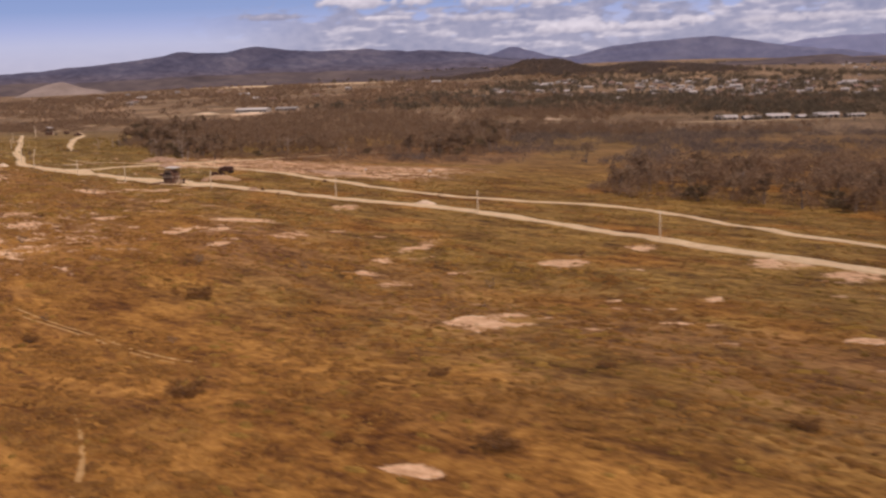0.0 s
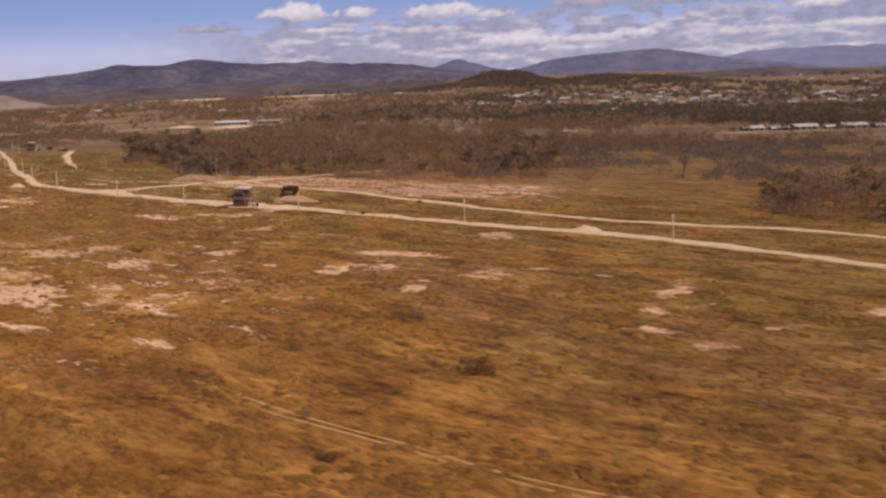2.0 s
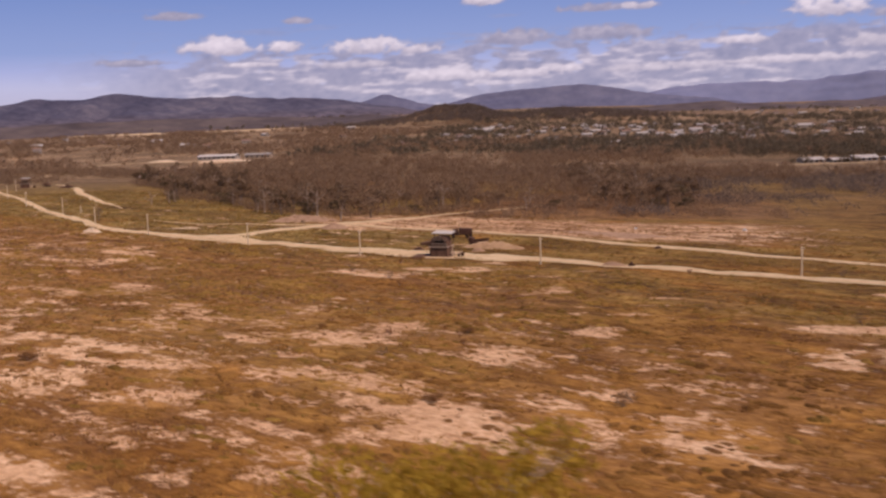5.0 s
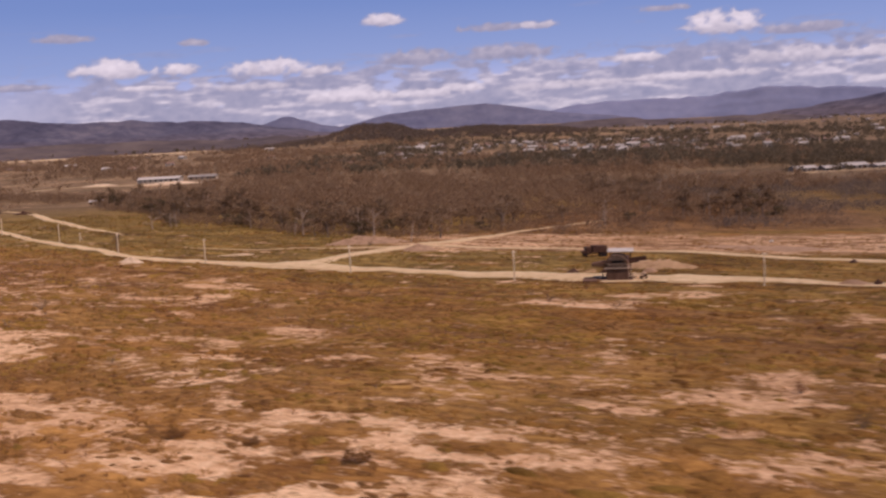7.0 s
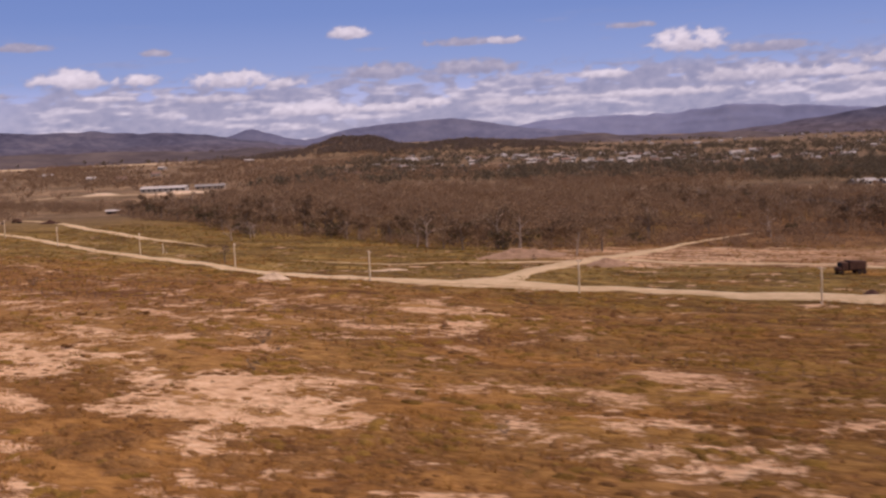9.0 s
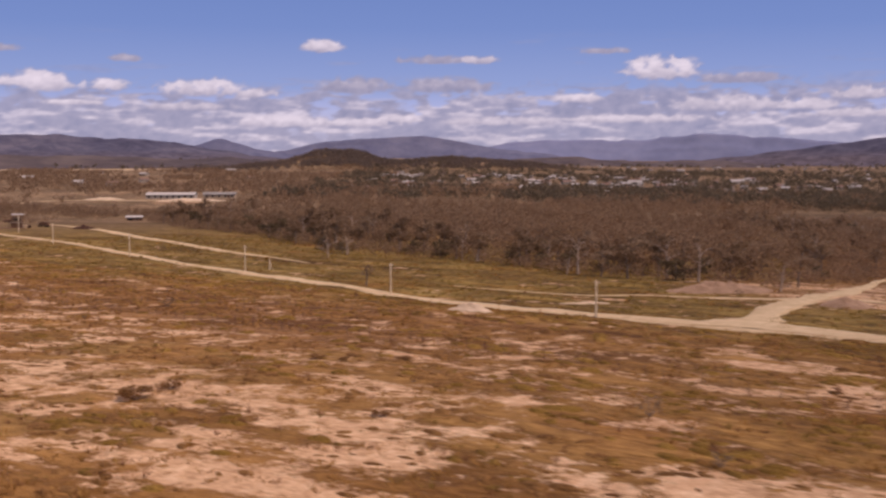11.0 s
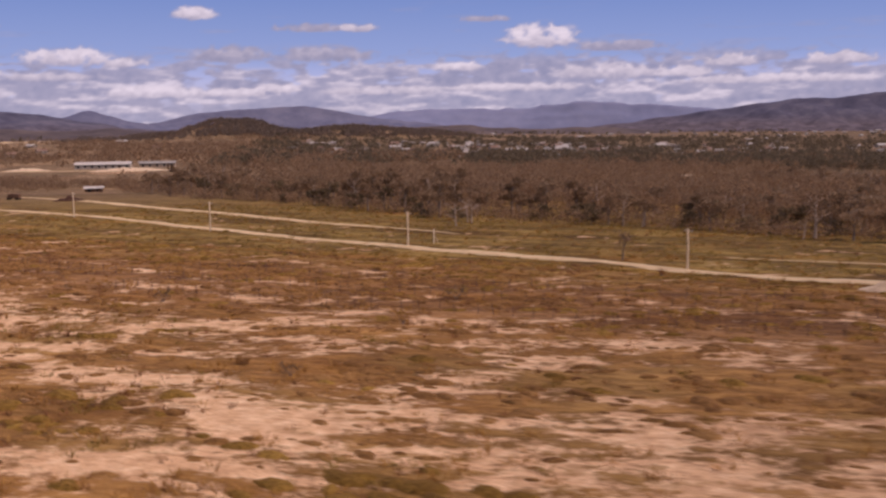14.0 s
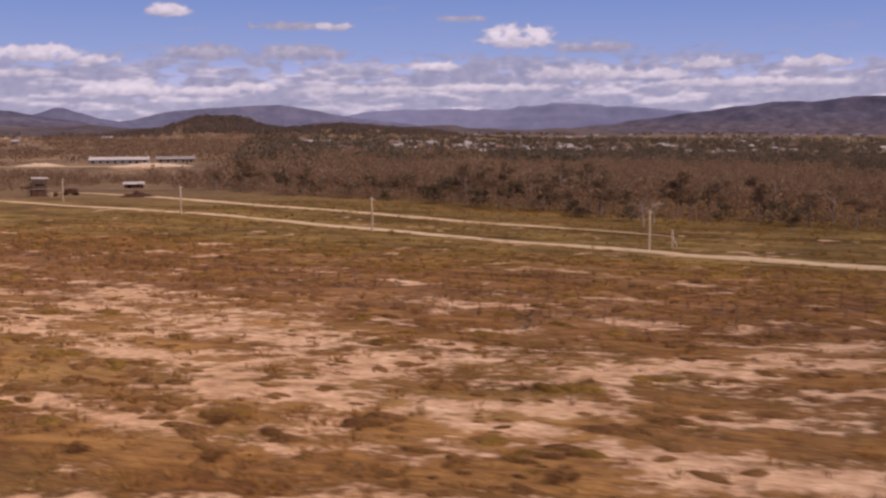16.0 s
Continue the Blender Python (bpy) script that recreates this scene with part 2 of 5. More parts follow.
# ---- materials ----
def base_material(name, rough=0.9, metal=0.0):
    m = bpy.data.materials.new(name)
    m.use_nodes = True
    b = m.node_tree.nodes["Principled BSDF"]
    b.inputs["Roughness"].default_value, b.inputs["Metallic"].default_value = rough, metal
    b.inputs["Specular IOR Level"].default_value = 0.15
    b.inputs["Diffuse Roughness"].default_value = 1.0
    return m, m.node_tree.nodes, m.node_tree.links, b


def ramp_node(nodes, stops):
    r = nodes.new("ShaderNodeValToRGB")
    e = r.color_ramp.elements
    while len(e) < len(stops):
        e.new(0.5)
    for el, (pos, col) in zip(e, stops):
        el.position, el.color = pos, (*col, 1)
    return r


def noise_node(nodes, links, scale, detail=4.0, rough=0.55, coords="Object", stretch=None, turn=0.0):
    tc = nodes.new("ShaderNodeTexCoord")
    n = nodes.new("ShaderNodeTexNoise")
    n.inputs["Scale"].default_value, n.inputs["Detail"].default_value, n.inputs["Roughness"].default_value = scale, detail, rough
    if stretch:
        mp = nodes.new("ShaderNodeMapping")
        mp.inputs["Scale"].default_value = stretch
        if turn:
            mp.vector_type = "TEXTURE"
            mp.inputs["Rotation"].default_value = (0, 0, radians(turn))
        links.new(tc.outputs[coords], mp.inputs[0])
        links.new(mp.outputs[0], n.inputs["Vector"])
    else:
        links.new(tc.outputs[coords], n.inputs["Vector"])
    return n


def mix_node(nodes, links, fac, a, b, mode="MIX"):
    m = nodes.new("ShaderNodeMix")
    m.data_type, m.blend_type = "RGBA", mode
    for value, socket in ((fac, m.inputs[0]), (a, m.inputs[6]), (b, m.inputs[7])):
        if isinstance(value, bpy.types.NodeSocket):
            links.new(value, socket)
        elif isinstance(value, tuple):
            socket.default_value = (*value, 1)
        else:
            socket.default_value = value
    return m.outputs[2]


def math_node(nodes, links, op, a, b=0.0, clamp=False):
    m = nodes.new("ShaderNodeMath")
    m.operation, m.use_clamp = op, clamp
    for value, socket in ((a, m.inputs[0]), (b, m.inputs[1])):
        if isinstance(value, bpy.types.NodeSocket):
            links.new(value, socket)
        else:
            socket.default_value = value
    return m.outputs[0]


def bump(nodes, links, bsdf, height, strength, distance):
    b = nodes.new("ShaderNodeBump")
    b.inputs["Strength"].default_value, b.inputs["Distance"].default_value = strength, distance
    links.new(height, b.inputs["Height"])
    links.new(b.outputs[0], bsdf.inputs["Normal"])


def worn_material(name, dark, light, scale=1.5, rough=0.85, metal=0.0, bump_by=0.02, stretch=None):
    """A surface of two tones, mottled at two scales."""
    m, n, l, b = base_material(name, rough, metal)
    big = noise_node(n, l, scale, 5, 0.6, stretch=stretch)
    fine = noise_node(n, l, scale * 9, 3, 0.6, stretch=stretch)
    f = math_node(n, l, "ADD", math_node(n, l, "MULTIPLY", big.outputs[0], 0.7), math_node(n, l, "MULTIPLY", fine.outputs[0], 0.3))
    r = ramp_node(n, ((0.32, dark), (0.68, light)))
    l.new(f, r.inputs[0])
    l.new(r.outputs[0], b.inputs["Base Color"])
    bump(n, l, b, fine.outputs[0], 0.5, bump_by)
    return m


def thin(n, l, b, colour, share=0.4):
    """Lets light through thin leaves and blades."""
    t, mx = n.new("ShaderNodeBsdfTranslucent"), n.new("ShaderNodeMixShader")
    l.new(colour, t.inputs[0])
    mx.inputs[0].default_value = share
    l.new(b.outputs[0], mx.inputs[1])
    l.new(t.outputs[0], mx.inputs[2])
    l.new(mx.outputs[0], n["Material Output"].inputs[0])


def leaf_material(name, stops, rough=0.8, spread=0.6, share=0.4):
    """Foliage or grass: each piece has its own tone, with a drift from place to place."""
    m, n, l, b = base_material(name, rough)
    b.inputs["Diffuse Roughness"].default_value = 0.0
    geo = n.new("ShaderNodeNewGeometry")
    drift = noise_node(n, l, 0.16, 4, 0.7, "Object")
    f = math_node(n, l, "ADD", math_node(n, l, "MULTIPLY", geo.outputs["Random Per Island"], spread), math_node(n, l, "MULTIPLY", drift.outputs[0], 1.15 - spread))
    r = ramp_node(n, stops)
    l.new(f, r.inputs[0])
    l.new(r.outputs[0], b.inputs["Base Color"])
    thin(n, l, b, r.outputs[0], share)
    return m


def tree_leaf_material(name, stops):
    m, n, l, b = base_material(name, 0.8)
    b.inputs["Diffuse Roughness"].default_value = 0.0
    geo, info = n.new("ShaderNodeNewGeometry"), n.new("ShaderNodeObjectInfo")
    f = math_node(n, l, "ADD", math_node(n, l, "MULTIPLY", geo.outputs["Random Per Island"], 0.25), math_node(n, l, "MULTIPLY", info.outputs["Random"], 0.75))
    r = ramp_node(n, stops)
    l.new(f, r.inputs[0])
    l.new(r.outputs[0], b.inputs["Base Color"])
    thin(n, l, b, r.outputs[0])
    return m


def ground_material():
    m, n, l, b = base_material("dry_field", 0.95)
    at = n.new("ShaderNodeAttribute")
    at.attribute_name = "cover"
    sep = n.new("ShaderNodeSeparateColor")
    l.new(at.outputs["Color"], sep.inputs[0])
    fine = noise_node(n, l, 0.9, 5, 0.65)
    mid = noise_node(n, l, 0.17, 4, 0.6)
    clump = noise_node(n, l, 0.80, 4, 0.65, stretch=(1.7, 1.0, 1.0), turn=-30)
    wide = noise_node(n, l, 0.02, 4, 0.6)
    hummock = noise_node(n, l, 0.26, 3, 0.6, stretch=(2.6, 1.0, 1.0), turn=-27)
    # relief shading is painted into the grass ramps: hollows dark, hummock tops light
    dry = ramp_node(n, ((0.39, (0.116, 0.045, 0.011)), (0.5, (0.316, 0.138, 0.026)), (0.62, (0.52, 0.254, 0.054))))
    tone = math_node(n, l, "ADD", math_node(n, l, "MULTIPLY", clump.outputs[0], 0.38), math_node(n, l, "ADD", math_node(n, l, "MULTIPLY", hummock.outputs[0], 0.42), math_node(n, l, "MULTIPLY", fine.outputs[0], 0.2)))
    l.new(tone, dry.inputs[0])
    green = ramp_node(n, ((0.40, (0.104, 0.060, 0.016)), (0.5, (0.232, 0.144, 0.036)), (0.61, (0.39, 0.252, 0.066))))
    l.new(tone, green.inputs[0])
    brown = ramp_node(n, ((0.41, (0.130, 0.061, 0.024)), (0.60, (0.372, 0.190, 0.079))))
    l.new(tone, brown.inputs[0])
    sand = ramp_node(n, ((0.36, (0.48, 0.262, 0.122)), (0.5, (0.70, 0.422, 0.216)), (0.62, (0.86, 0.585, 0.332))))
    l.new(math_node(n, l, "ADD", math_node(n, l, "MULTIPLY", fine.outputs[0], 0.6), math_node(n, l, "MULTIPLY", wide.outputs[0], 0.4)), sand.inputs[0])
    c = mix_node(n, l, sep.outputs[1], dry.outputs[0], green.outputs[0])
    c = mix_node(n, l, sep.outputs[2], c, brown.outputs[0])
    blotch = noise_node(n, l, 0.085, 4, 0.6, stretch=(2.2, 1.0, 1.0), turn=-30)
    worn = ramp_node(n, ((0.36, (0.66, 0.60, 0.54)), (0.5, (0.96, 0.95, 0.94)), (0.64, (1.16, 1.17, 1.18))))
    l.new(blotch.outputs[0], worn.inputs[0])
    c = mix_node(n, l, 1.0, c, worn.outputs[0], "MULTIPLY")
    grit = noise_node(n, l, 1.5, 4, 0.7)
    fray = math_node(n, l, "ADD", math_node(n, l, "MULTIPLY", hummock.outputs[0], 0.48), math_node(n, l, "ADD", math_node(n, l, "MULTIPLY", clump.outputs[0], 0.28), math_node(n, l, "MULTIPLY", grit.outputs[0], 0.24)))
    plain = ramp_node(n, ((0.38, (0.142, 0.090, 0.046)), (0.5, (0.222, 0.142, 0.074)), (0.62, (0.32, 0.208, 0.110))))
    l.new(math_node(n, l, "ADD", math_node(n, l, "MULTIPLY", wide.outputs[0], 0.6), math_node(n, l, "MULTIPLY", mid.outputs[0], 0.4)), plain.inputs[0])
    c = mix_node(n, l, at.outputs["Alpha"], c, plain.outputs[0])
    frayed = math_node(n, l, "ADD", sep.outputs[0], math_node(n, l, "MULTIPLY", math_node(n, l, "SUBTRACT", 0.5, fray), 7.0))
    edge = n.new("ShaderNodeMapRange")
    edge.interpolation_type = "SMOOTHSTEP"
    edge.inputs["From Min"].default_value, edge.inputs["From Max"].default_value = 0.28, 0.88
    l.new(frayed, edge.inputs[0])
    gate = math_node(n, l, "MULTIPLY", math_node(n, l, "ADD", sep.outputs[0], 0.32), 5.0, True)
    c = mix_node(n, l, math_node(n, l, "MULTIPLY", edge.outputs[0], gate), c, sand.outputs[0])
    l.new(c, b.inputs["Base Color"])
    tall = math_node(n, l, "MULTIPLY", math_node(n, l, "ADD", math_node(n, l, "MULTIPLY", hummock.outputs[0], 1.3), math_node(n, l, "MULTIPLY", clump.outputs[0], 0.6)), 1.0)
    bump(n, l, b, tall, 0.8, 1.6)
    return m


M_GROUND = ground_material()
M_ROAD = worn_material("dirt_road", (0.54, 0.36, 0.175), (0.78, 0.57, 0.315), 0.5, 0.95, bump_by=0.03)
M_PATH = worn_material("trodden_path", (0.40, 0.21, 0.06), (0.62, 0.40, 0.17), 0.6, 0.95)
M_GRAVEL = worn_material("gravel", (0.35, 0.20, 0.11), (0.57, 0.36, 0.21), 0.8, 0.95, bump_by=0.1)
M_SPOIL = worn_material("dry_spoil", (0.44, 0.26, 0.125), (0.64, 0.41, 0.215), 0.8, 0.95, bump_by=0.1)
M_SAND = worn_material("pale_sand", (0.60, 0.42, 0.25), (0.85, 0.65, 0.42), 0.6, 0.95, bump_by=0.1)
M_DRY = leaf_material("dry_grass", ((0.1, (0.25, 0.109, 0.025)), (0.5, (0.405, 0.19, 0.044)), (0.9, (0.565, 0.31, 0.080))))
M_GREEN = leaf_material("olive_grass", ((0.1, (0.172, 0.101, 0.022)), (0.5, (0.30, 0.182, 0.038)), (0.9, (0.42, 0.27, 0.060))))
M_WEED = leaf_material("brown_weeds", ((0.1, (0.192, 0.08, 0.031)), (0.9, (0.40, 0.178, 0.070))))
M_TUSSOCK = leaf_material("brown_tussock", ((0.1, (0.20, 0.089, 0.024)), (0.5, (0.328, 0.151, 0.040)), (0.9, (0.445, 0.226, 0.062))))
M_SCRUB = leaf_material("brown_scrub", ((0.2, (0.20, 0.092, 0.030)), (0.5, (0.31, 0.150, 0.050)), (0.8, (0.43, 0.225, 0.078))), share=0.5)
def mat_material(name, dark, mid, light):
    """Matted grass: each clump has its own tone, flecked with straw and shade."""
    m, n, l, b = base_material(name, 0.95)
    geo = n.new("ShaderNodeNewGeometry")
    fleck, broad = noise_node(n, l, 3.2, 5, 0.7), noise_node(n, l, 0.12, 3, 0.6)
    f = math_node(n, l, "ADD", math_node(n, l, "MULTIPLY", geo.outputs["Random Per Island"], 0.06), math_node(n, l, "ADD", math_node(n, l, "MULTIPLY", fleck.outputs[0], 0.5), math_node(n, l, "MULTIPLY", broad.outputs[0], 0.44)))
    r = ramp_node(n, ((0.40, dark), (0.5, mid), (0.60, light)))
    l.new(f, r.inputs[0])
    l.new(r.outputs[0], b.inputs["Base Color"])
    bump(n, l, b, fleck.outputs[0], 1.0, 0.4)
    return m


M_MAT_OLIVE = mat_material("olive_mat", (0.190, 0.094, 0.018), (0.305, 0.162, 0.030), (0.46, 0.256, 0.053))
M_MAT_DRY = mat_material("straw_mat", (0.168, 0.072, 0.017), (0.303, 0.137, 0.029), (0.465, 0.229, 0.053))
M_MAT_BROWN = mat_material("brown_mat", (0.178, 0.080, 0.024), (0.315, 0.148, 0.043), (0.47, 0.242, 0.078))
M_TWIG = tree_leaf_material("bare_twigs", ((0.1, (0.54, 0.28, 0.135)), (0.9, (0.74, 0.43, 0.23))))
M_CROWN = tree_leaf_material("brown_foliage", ((0.05, (0.21, 0.124, 0.064)), (0.4, (0.29, 0.178, 0.094)), (0.75, (0.38, 0.245, 0.134)), (0.95, (0.47, 0.32, 0.185))))
M_CROWN_GREEN = tree_leaf_material("dark_green_foliage", ((0.1, (0.130, 0.088, 0.045)), (0.6, (0.21, 0.142, 0.072)), (0.95, (0.29, 0.20, 0.102))))
M_CROWN_YELLOW = tree_leaf_material("yellow_green_foliage", ((0.1, (0.25, 0.135, 0.014)), (0.5, (0.42, 0.245, 0.022)), (0.95, (0.60, 0.375, 0.045))))
M_WOODS = leaf_material("woodland_foliage", ((0.25, (0.215, 0.124, 0.064)), (0.5, (0.345, 0.207, 0.108)), (0.75, (0.48, 0.308, 0.170))), spread=0.25, share=0.5)
M_TOWN_TREES = leaf_material("town_foliage", ((0.25, (0.106, 0.079, 0.046)), (0.5, (0.178, 0.131, 0.076)), (0.75, (0.275, 0.203, 0.118))), spread=0.2, share=0.5)
M_GREY_SCRUB = leaf_material("grey_scrub_foliage", ((0.25, (0.135, 0.096, 0.070)), (0.5, (0.225, 0.160, 0.112)), (0.75, (0.34, 0.245, 0.168))), spread=0.2, share=0.5)
M_BARK = worn_material("grey_bark", (0.19, 0.13, 0.09), (0.40, 0.29, 0.20), 2.5, 0.9, stretch=(1, 1, 0.2))
M_RED_BARK = worn_material("reddish_bark", (0.46, 0.25, 0.13), (0.66, 0.41, 0.25), 2.5, 0.9, stretch=(1, 1, 0.2))
M_PALE_BARK = worn_material("pale_bark", (0.38, 0.265, 0.175), (0.62, 0.46, 0.325), 2.5, 0.9, stretch=(1, 1, 0.2))
M_POLE = worn_material("weathered_pole", (0.66, 0.50, 0.31), (0.90, 0.73, 0.50), 3.0, 0.85, stretch=(1, 1, 0.15))
M_PICKET = worn_material("weathered_picket", (0.13, 0.072, 0.052), (0.25, 0.150, 0.112), 3.0, 0.9)
M_DARK_WOOD = worn_material("dark_boards", (0.11, 0.054, 0.031), (0.28, 0.150, 0.088), 1.2, 0.85, stretch=(1, 1, 0.3))
M_BAG = worn_material("sandbag_cloth", (0.16, 0.10, 0.065), (0.30, 0.20, 0.13), 3.0, 0.95)
M_RUST = worn_material("rusty_steel", (0.07, 0.032, 0.020), (0.17, 0.082, 0.05), 1.5, 0.75, 0.2)
M_ROOF = worn_material("pale_sheet_roof", (0.50, 0.43, 0.35), (0.72, 0.64, 0.54), 0.9, 0.75)
M_TIN = worn_material("tin_roof", (0.27, 0.23, 0.19), (0.46, 0.40, 0.33), 0.5, 0.8)
M_TILE = worn_material("tile_roof", (0.26, 0.15, 0.10), (0.42, 0.26, 0.18), 0.5, 0.85)
M_PLASTER = worn_material("pale_plaster", (0.36, 0.29, 0.22), (0.62, 0.52, 0.42), 0.4, 0.9)
M_OCHRE = worn_material("ochre_plaster", (0.42, 0.30, 0.20), (0.60, 0.46, 0.32), 0.4, 0.9)
M_HOLE = worn_material("dark_opening", (0.02, 0.017, 0.015), (0.04, 0.034, 0.03), 1.0, 0.6)

# ---- ground ----
def spread(lo, fine_lo, fine_hi, hi, step, grow=1.12):
    mid = list(np.arange(fine_lo, fine_hi + step, step))
    out, s = [], step
    x = mid[-1]
    while x < hi:
        s *= grow
        x += s
        out.append(min(x, hi))
    back, s = [], step
    x = mid[0]
    while x > lo:
        s *= grow
        x -= s
        back.append(max(x, lo))
    return np.array(back[::-1] + mid + out)


def build_ground():
    xs, ys = spread(-4900, -170, 330, 4900, 1.8, 1.10), spread(-900, -120, 210, 4900, 1.8, 1.06)
    X, Y = np.meshgrid(xs, ys)
    Z = terrain(X, Y)
    nx, ny = len(xs), len(ys)
    me = bpy.data.meshes.new("ground")
    me.vertices.add(nx * ny)
    me.vertices.foreach_set("co", np.stack([X, Y, Z], -1).astype(np.float32).ravel())
    i = (np.arange(ny - 1)[:, None] * nx + np.arange(nx - 1)[None, :]).ravel()
    quads = np.stack([i, i + 1, i + nx + 1, i + nx], -1).astype(np.int32)
    me.loops.add(quads.size)
    me.loops.foreach_set("vertex_index", quads.ravel())
    me.polygons.add(len(quads))
    me.polygons.foreach_set("loop_start", np.arange(0, quads.size, 4, dtype=np.int32))
    me.update()
    me.polygons.foreach_set("use_smooth", np.ones(len(quads), dtype=bool))
    bare, green, brown = ground_cover(X, Y)
    at = me.attributes.new("cover", "FLOAT_COLOR", "POINT")
    at.data.foreach_set("color", np.stack([bare, green, brown, plain_share(X, Y)], -1).astype(np.float32).ravel())
    me.materials.append(M_GROUND)
    return tagged(new("ground", me), "wide dry plain of orange-brown grass with patches of pale bare sand", "ground", kind="structure")


build_ground()


def curve_points(points, step):
    """Points every step metres along a smooth curve through the control points."""
    p = np.array(points, float)
    p = np.vstack([2 * p[0] - p[1], p, 2 * p[-1] - p[-2]])
    out = []
    for k in range(1, len(p) - 2):
        n = max(2, int(np.linalg.norm(p[k + 1] - p[k]) / step))
        for t in np.linspace(0, 1, n, endpoint=False):
            out.append(0.5 * (2 * p[k] + (p[k + 1] - p[k - 1]) * t + (2 * p[k - 1] - 5 * p[k] + 4 * p[k + 1] - p[k + 2]) * t * t
                              + (3 * p[k] - p[k - 1] - 3 * p[k + 1] + p[k + 2]) * t ** 3))
    out.append(p[-2])
    return np.array(out)


ROAD_LIFT = 0.10


def build_road(name, points, widths, label, seed, lift=ROAD_LIFT, material=None):
    """A draped dirt track with ragged edges and skirts that run into the ground."""
    c = curve_points(points, 1.6)
    way = np.gradient(c, axis=0)
    way /= np.linalg.norm(way, axis=1)[:, None]
    side = np.stack([-way[:, 1], way[:, 0]], -1)
    run = np.linspace(0, 1, len(c))
    w = np.interp(run, np.linspace(0, 1, len(widths)), widths) / 2
    d = np.cumsum(np.r_[0, np.linalg.norm(np.diff(c, axis=0), axis=1)])
    verts, faces = [], []
    offs = (-1.25, -1.0, -0.55, 0.0, 0.55, 1.0, 1.25)
    for j, o in enumerate(offs):
        rag = 1 + 1.5 * (fbm(d / 5.5, d * 0 + j * 0.37 + (7 if o > 0 else 0), 4, seed) - 0.5) * (abs(o) > 0.9)
        q = c + side * (w * o * rag)[:, None]
        z = terrain(q[:, 0], q[:, 1]) + (lift if abs(o) < 1.1 else -0.25)
        z = z - 0.05 * (abs(o) == 0.55)
        verts.append(np.c_[q, z])
    k = len(c)
    for j in range(len(offs) - 1):
        for i in range(k - 1):
            faces.append((j * k + i, j * k + i + 1, (j + 1) * k + i + 1, (j + 1) * k + i))
    ob = mesh_object(name, np.vstack(verts), faces, material or M_ROAD, smooth_faces=True)
    return tagged(ob, label, "road", kind="structure")


build_road("road", [(-172, 372), (-150, 347), (-120, 310), (-94, 280), (-72, 252), (-49, 224), (-24, 198), (-13, 185), (0, 170), (10, 161), (23, 154), (36, 146), (50, 138),
                    (63, 134), (78, 128), (88, 121), (100, 115), (118, 112), (139, 103), (170, 88), (196, 77), (214, 68), (230, 58), (257, 37), (278, 22), (330, -16)],
           (1.8, 2.1, 2.4, 3.0, 4.4, 4.9, 4.4, 4.0, 4.0, 4.0), "pale dirt road across the dry grass plain", 3)
build_road("road", [(2, 196), (10, 190), (22, 184), (40, 182), (56, 181), (66, 182), (84, 173), (105, 165), (130, 150), (157, 131), (177, 114), (206, 96), (230, 87), (251, 81), (271, 66),
                    (290, 45), (340, 0)], (0.3, 2.2, 3.0, 3.2, 3.2, 3.2), "narrow pale dirt track beside the wood", 9)
build_road("road", [(38, 147), (44, 151), (54, 168), (64, 183), (73, 192), (84, 208), (98, 228), (122, 258)], (7.0, 4.4, 3.4, 2.0, 1.1, 0.9), "pale dirt track running from the fork into the wood", 14, ROAD_LIFT + 0.05)
build_road("road", [(-150, 400), (-120, 365), (-104, 340), (-90, 318), (-70, 290), (-52, 266), (-40, 252), (-30, 238)], (1.8, 2.4, 4.4, 3.0, 2.6, 0.3), "pale sandy track curving through the grass", 19)
build_road("road", [(26, 152), (36, 148), (43, 146), (52, 140), (62, 134.5)], (2.0, 6.0, 8.0, 5.0, 2.0), "widened sandy road fork", 23, ROAD_LIFT + 0.08)
build_road("road", [(72, 130.5), (86, 123), (98, 118.5), (112, 113), (133, 105.5)], (3.0, 8.0, 12.0, 11.0, 3.5), "trampled sandy yard beside the road", 29, ROAD_LIFT + 0.06)
build_road("path", [(162, -43), (172, -45), (184, -50), (199, -57), (208.5, -61), (215, -65), (221, -68), (230, -71)], (0.3, 0.4, 0.4, 0.3), "faint trodden footpath through the dry grass", 41, 0.04, M_PATH)
build_road("path", [(190, -54.5), (200, -58.6), (208, -62), (214.5, -66), (220.5, -69.2), (227, -71.4)], (0.2, 0.35, 0.3, 0.2), "faint second rut through the dry grass", 42, 0.04, M_PATH)
build_road("path", [(246.5, -115), (243.4, -110), (240.5, -106), (236, -100.5), (231, -95)], (0.3, 0.5, 0.5, 0.3), "narrow pale footpath through the dry grass", 43, 0.04, M_PATH)
build_road("road", [(-178, 410), (-200, 455), (-222, 520), (-240, 600), (-225, 640), (-180, 640), (-146, 648)], (1.5, 3.0, 4.0, 4.0, 4.5, 6.0, 4.0), "far pale track curving towards the sheds", 31)
build_road("airstrip", [(-980, 1800), (-860, 1790), (-700, 1775), (-560, 1785), (-440, 1815), (-380, 1840)], (20, 60, 75, 80, 50, 15), "long pale bare strip below the mountain range", 71, 0.8)


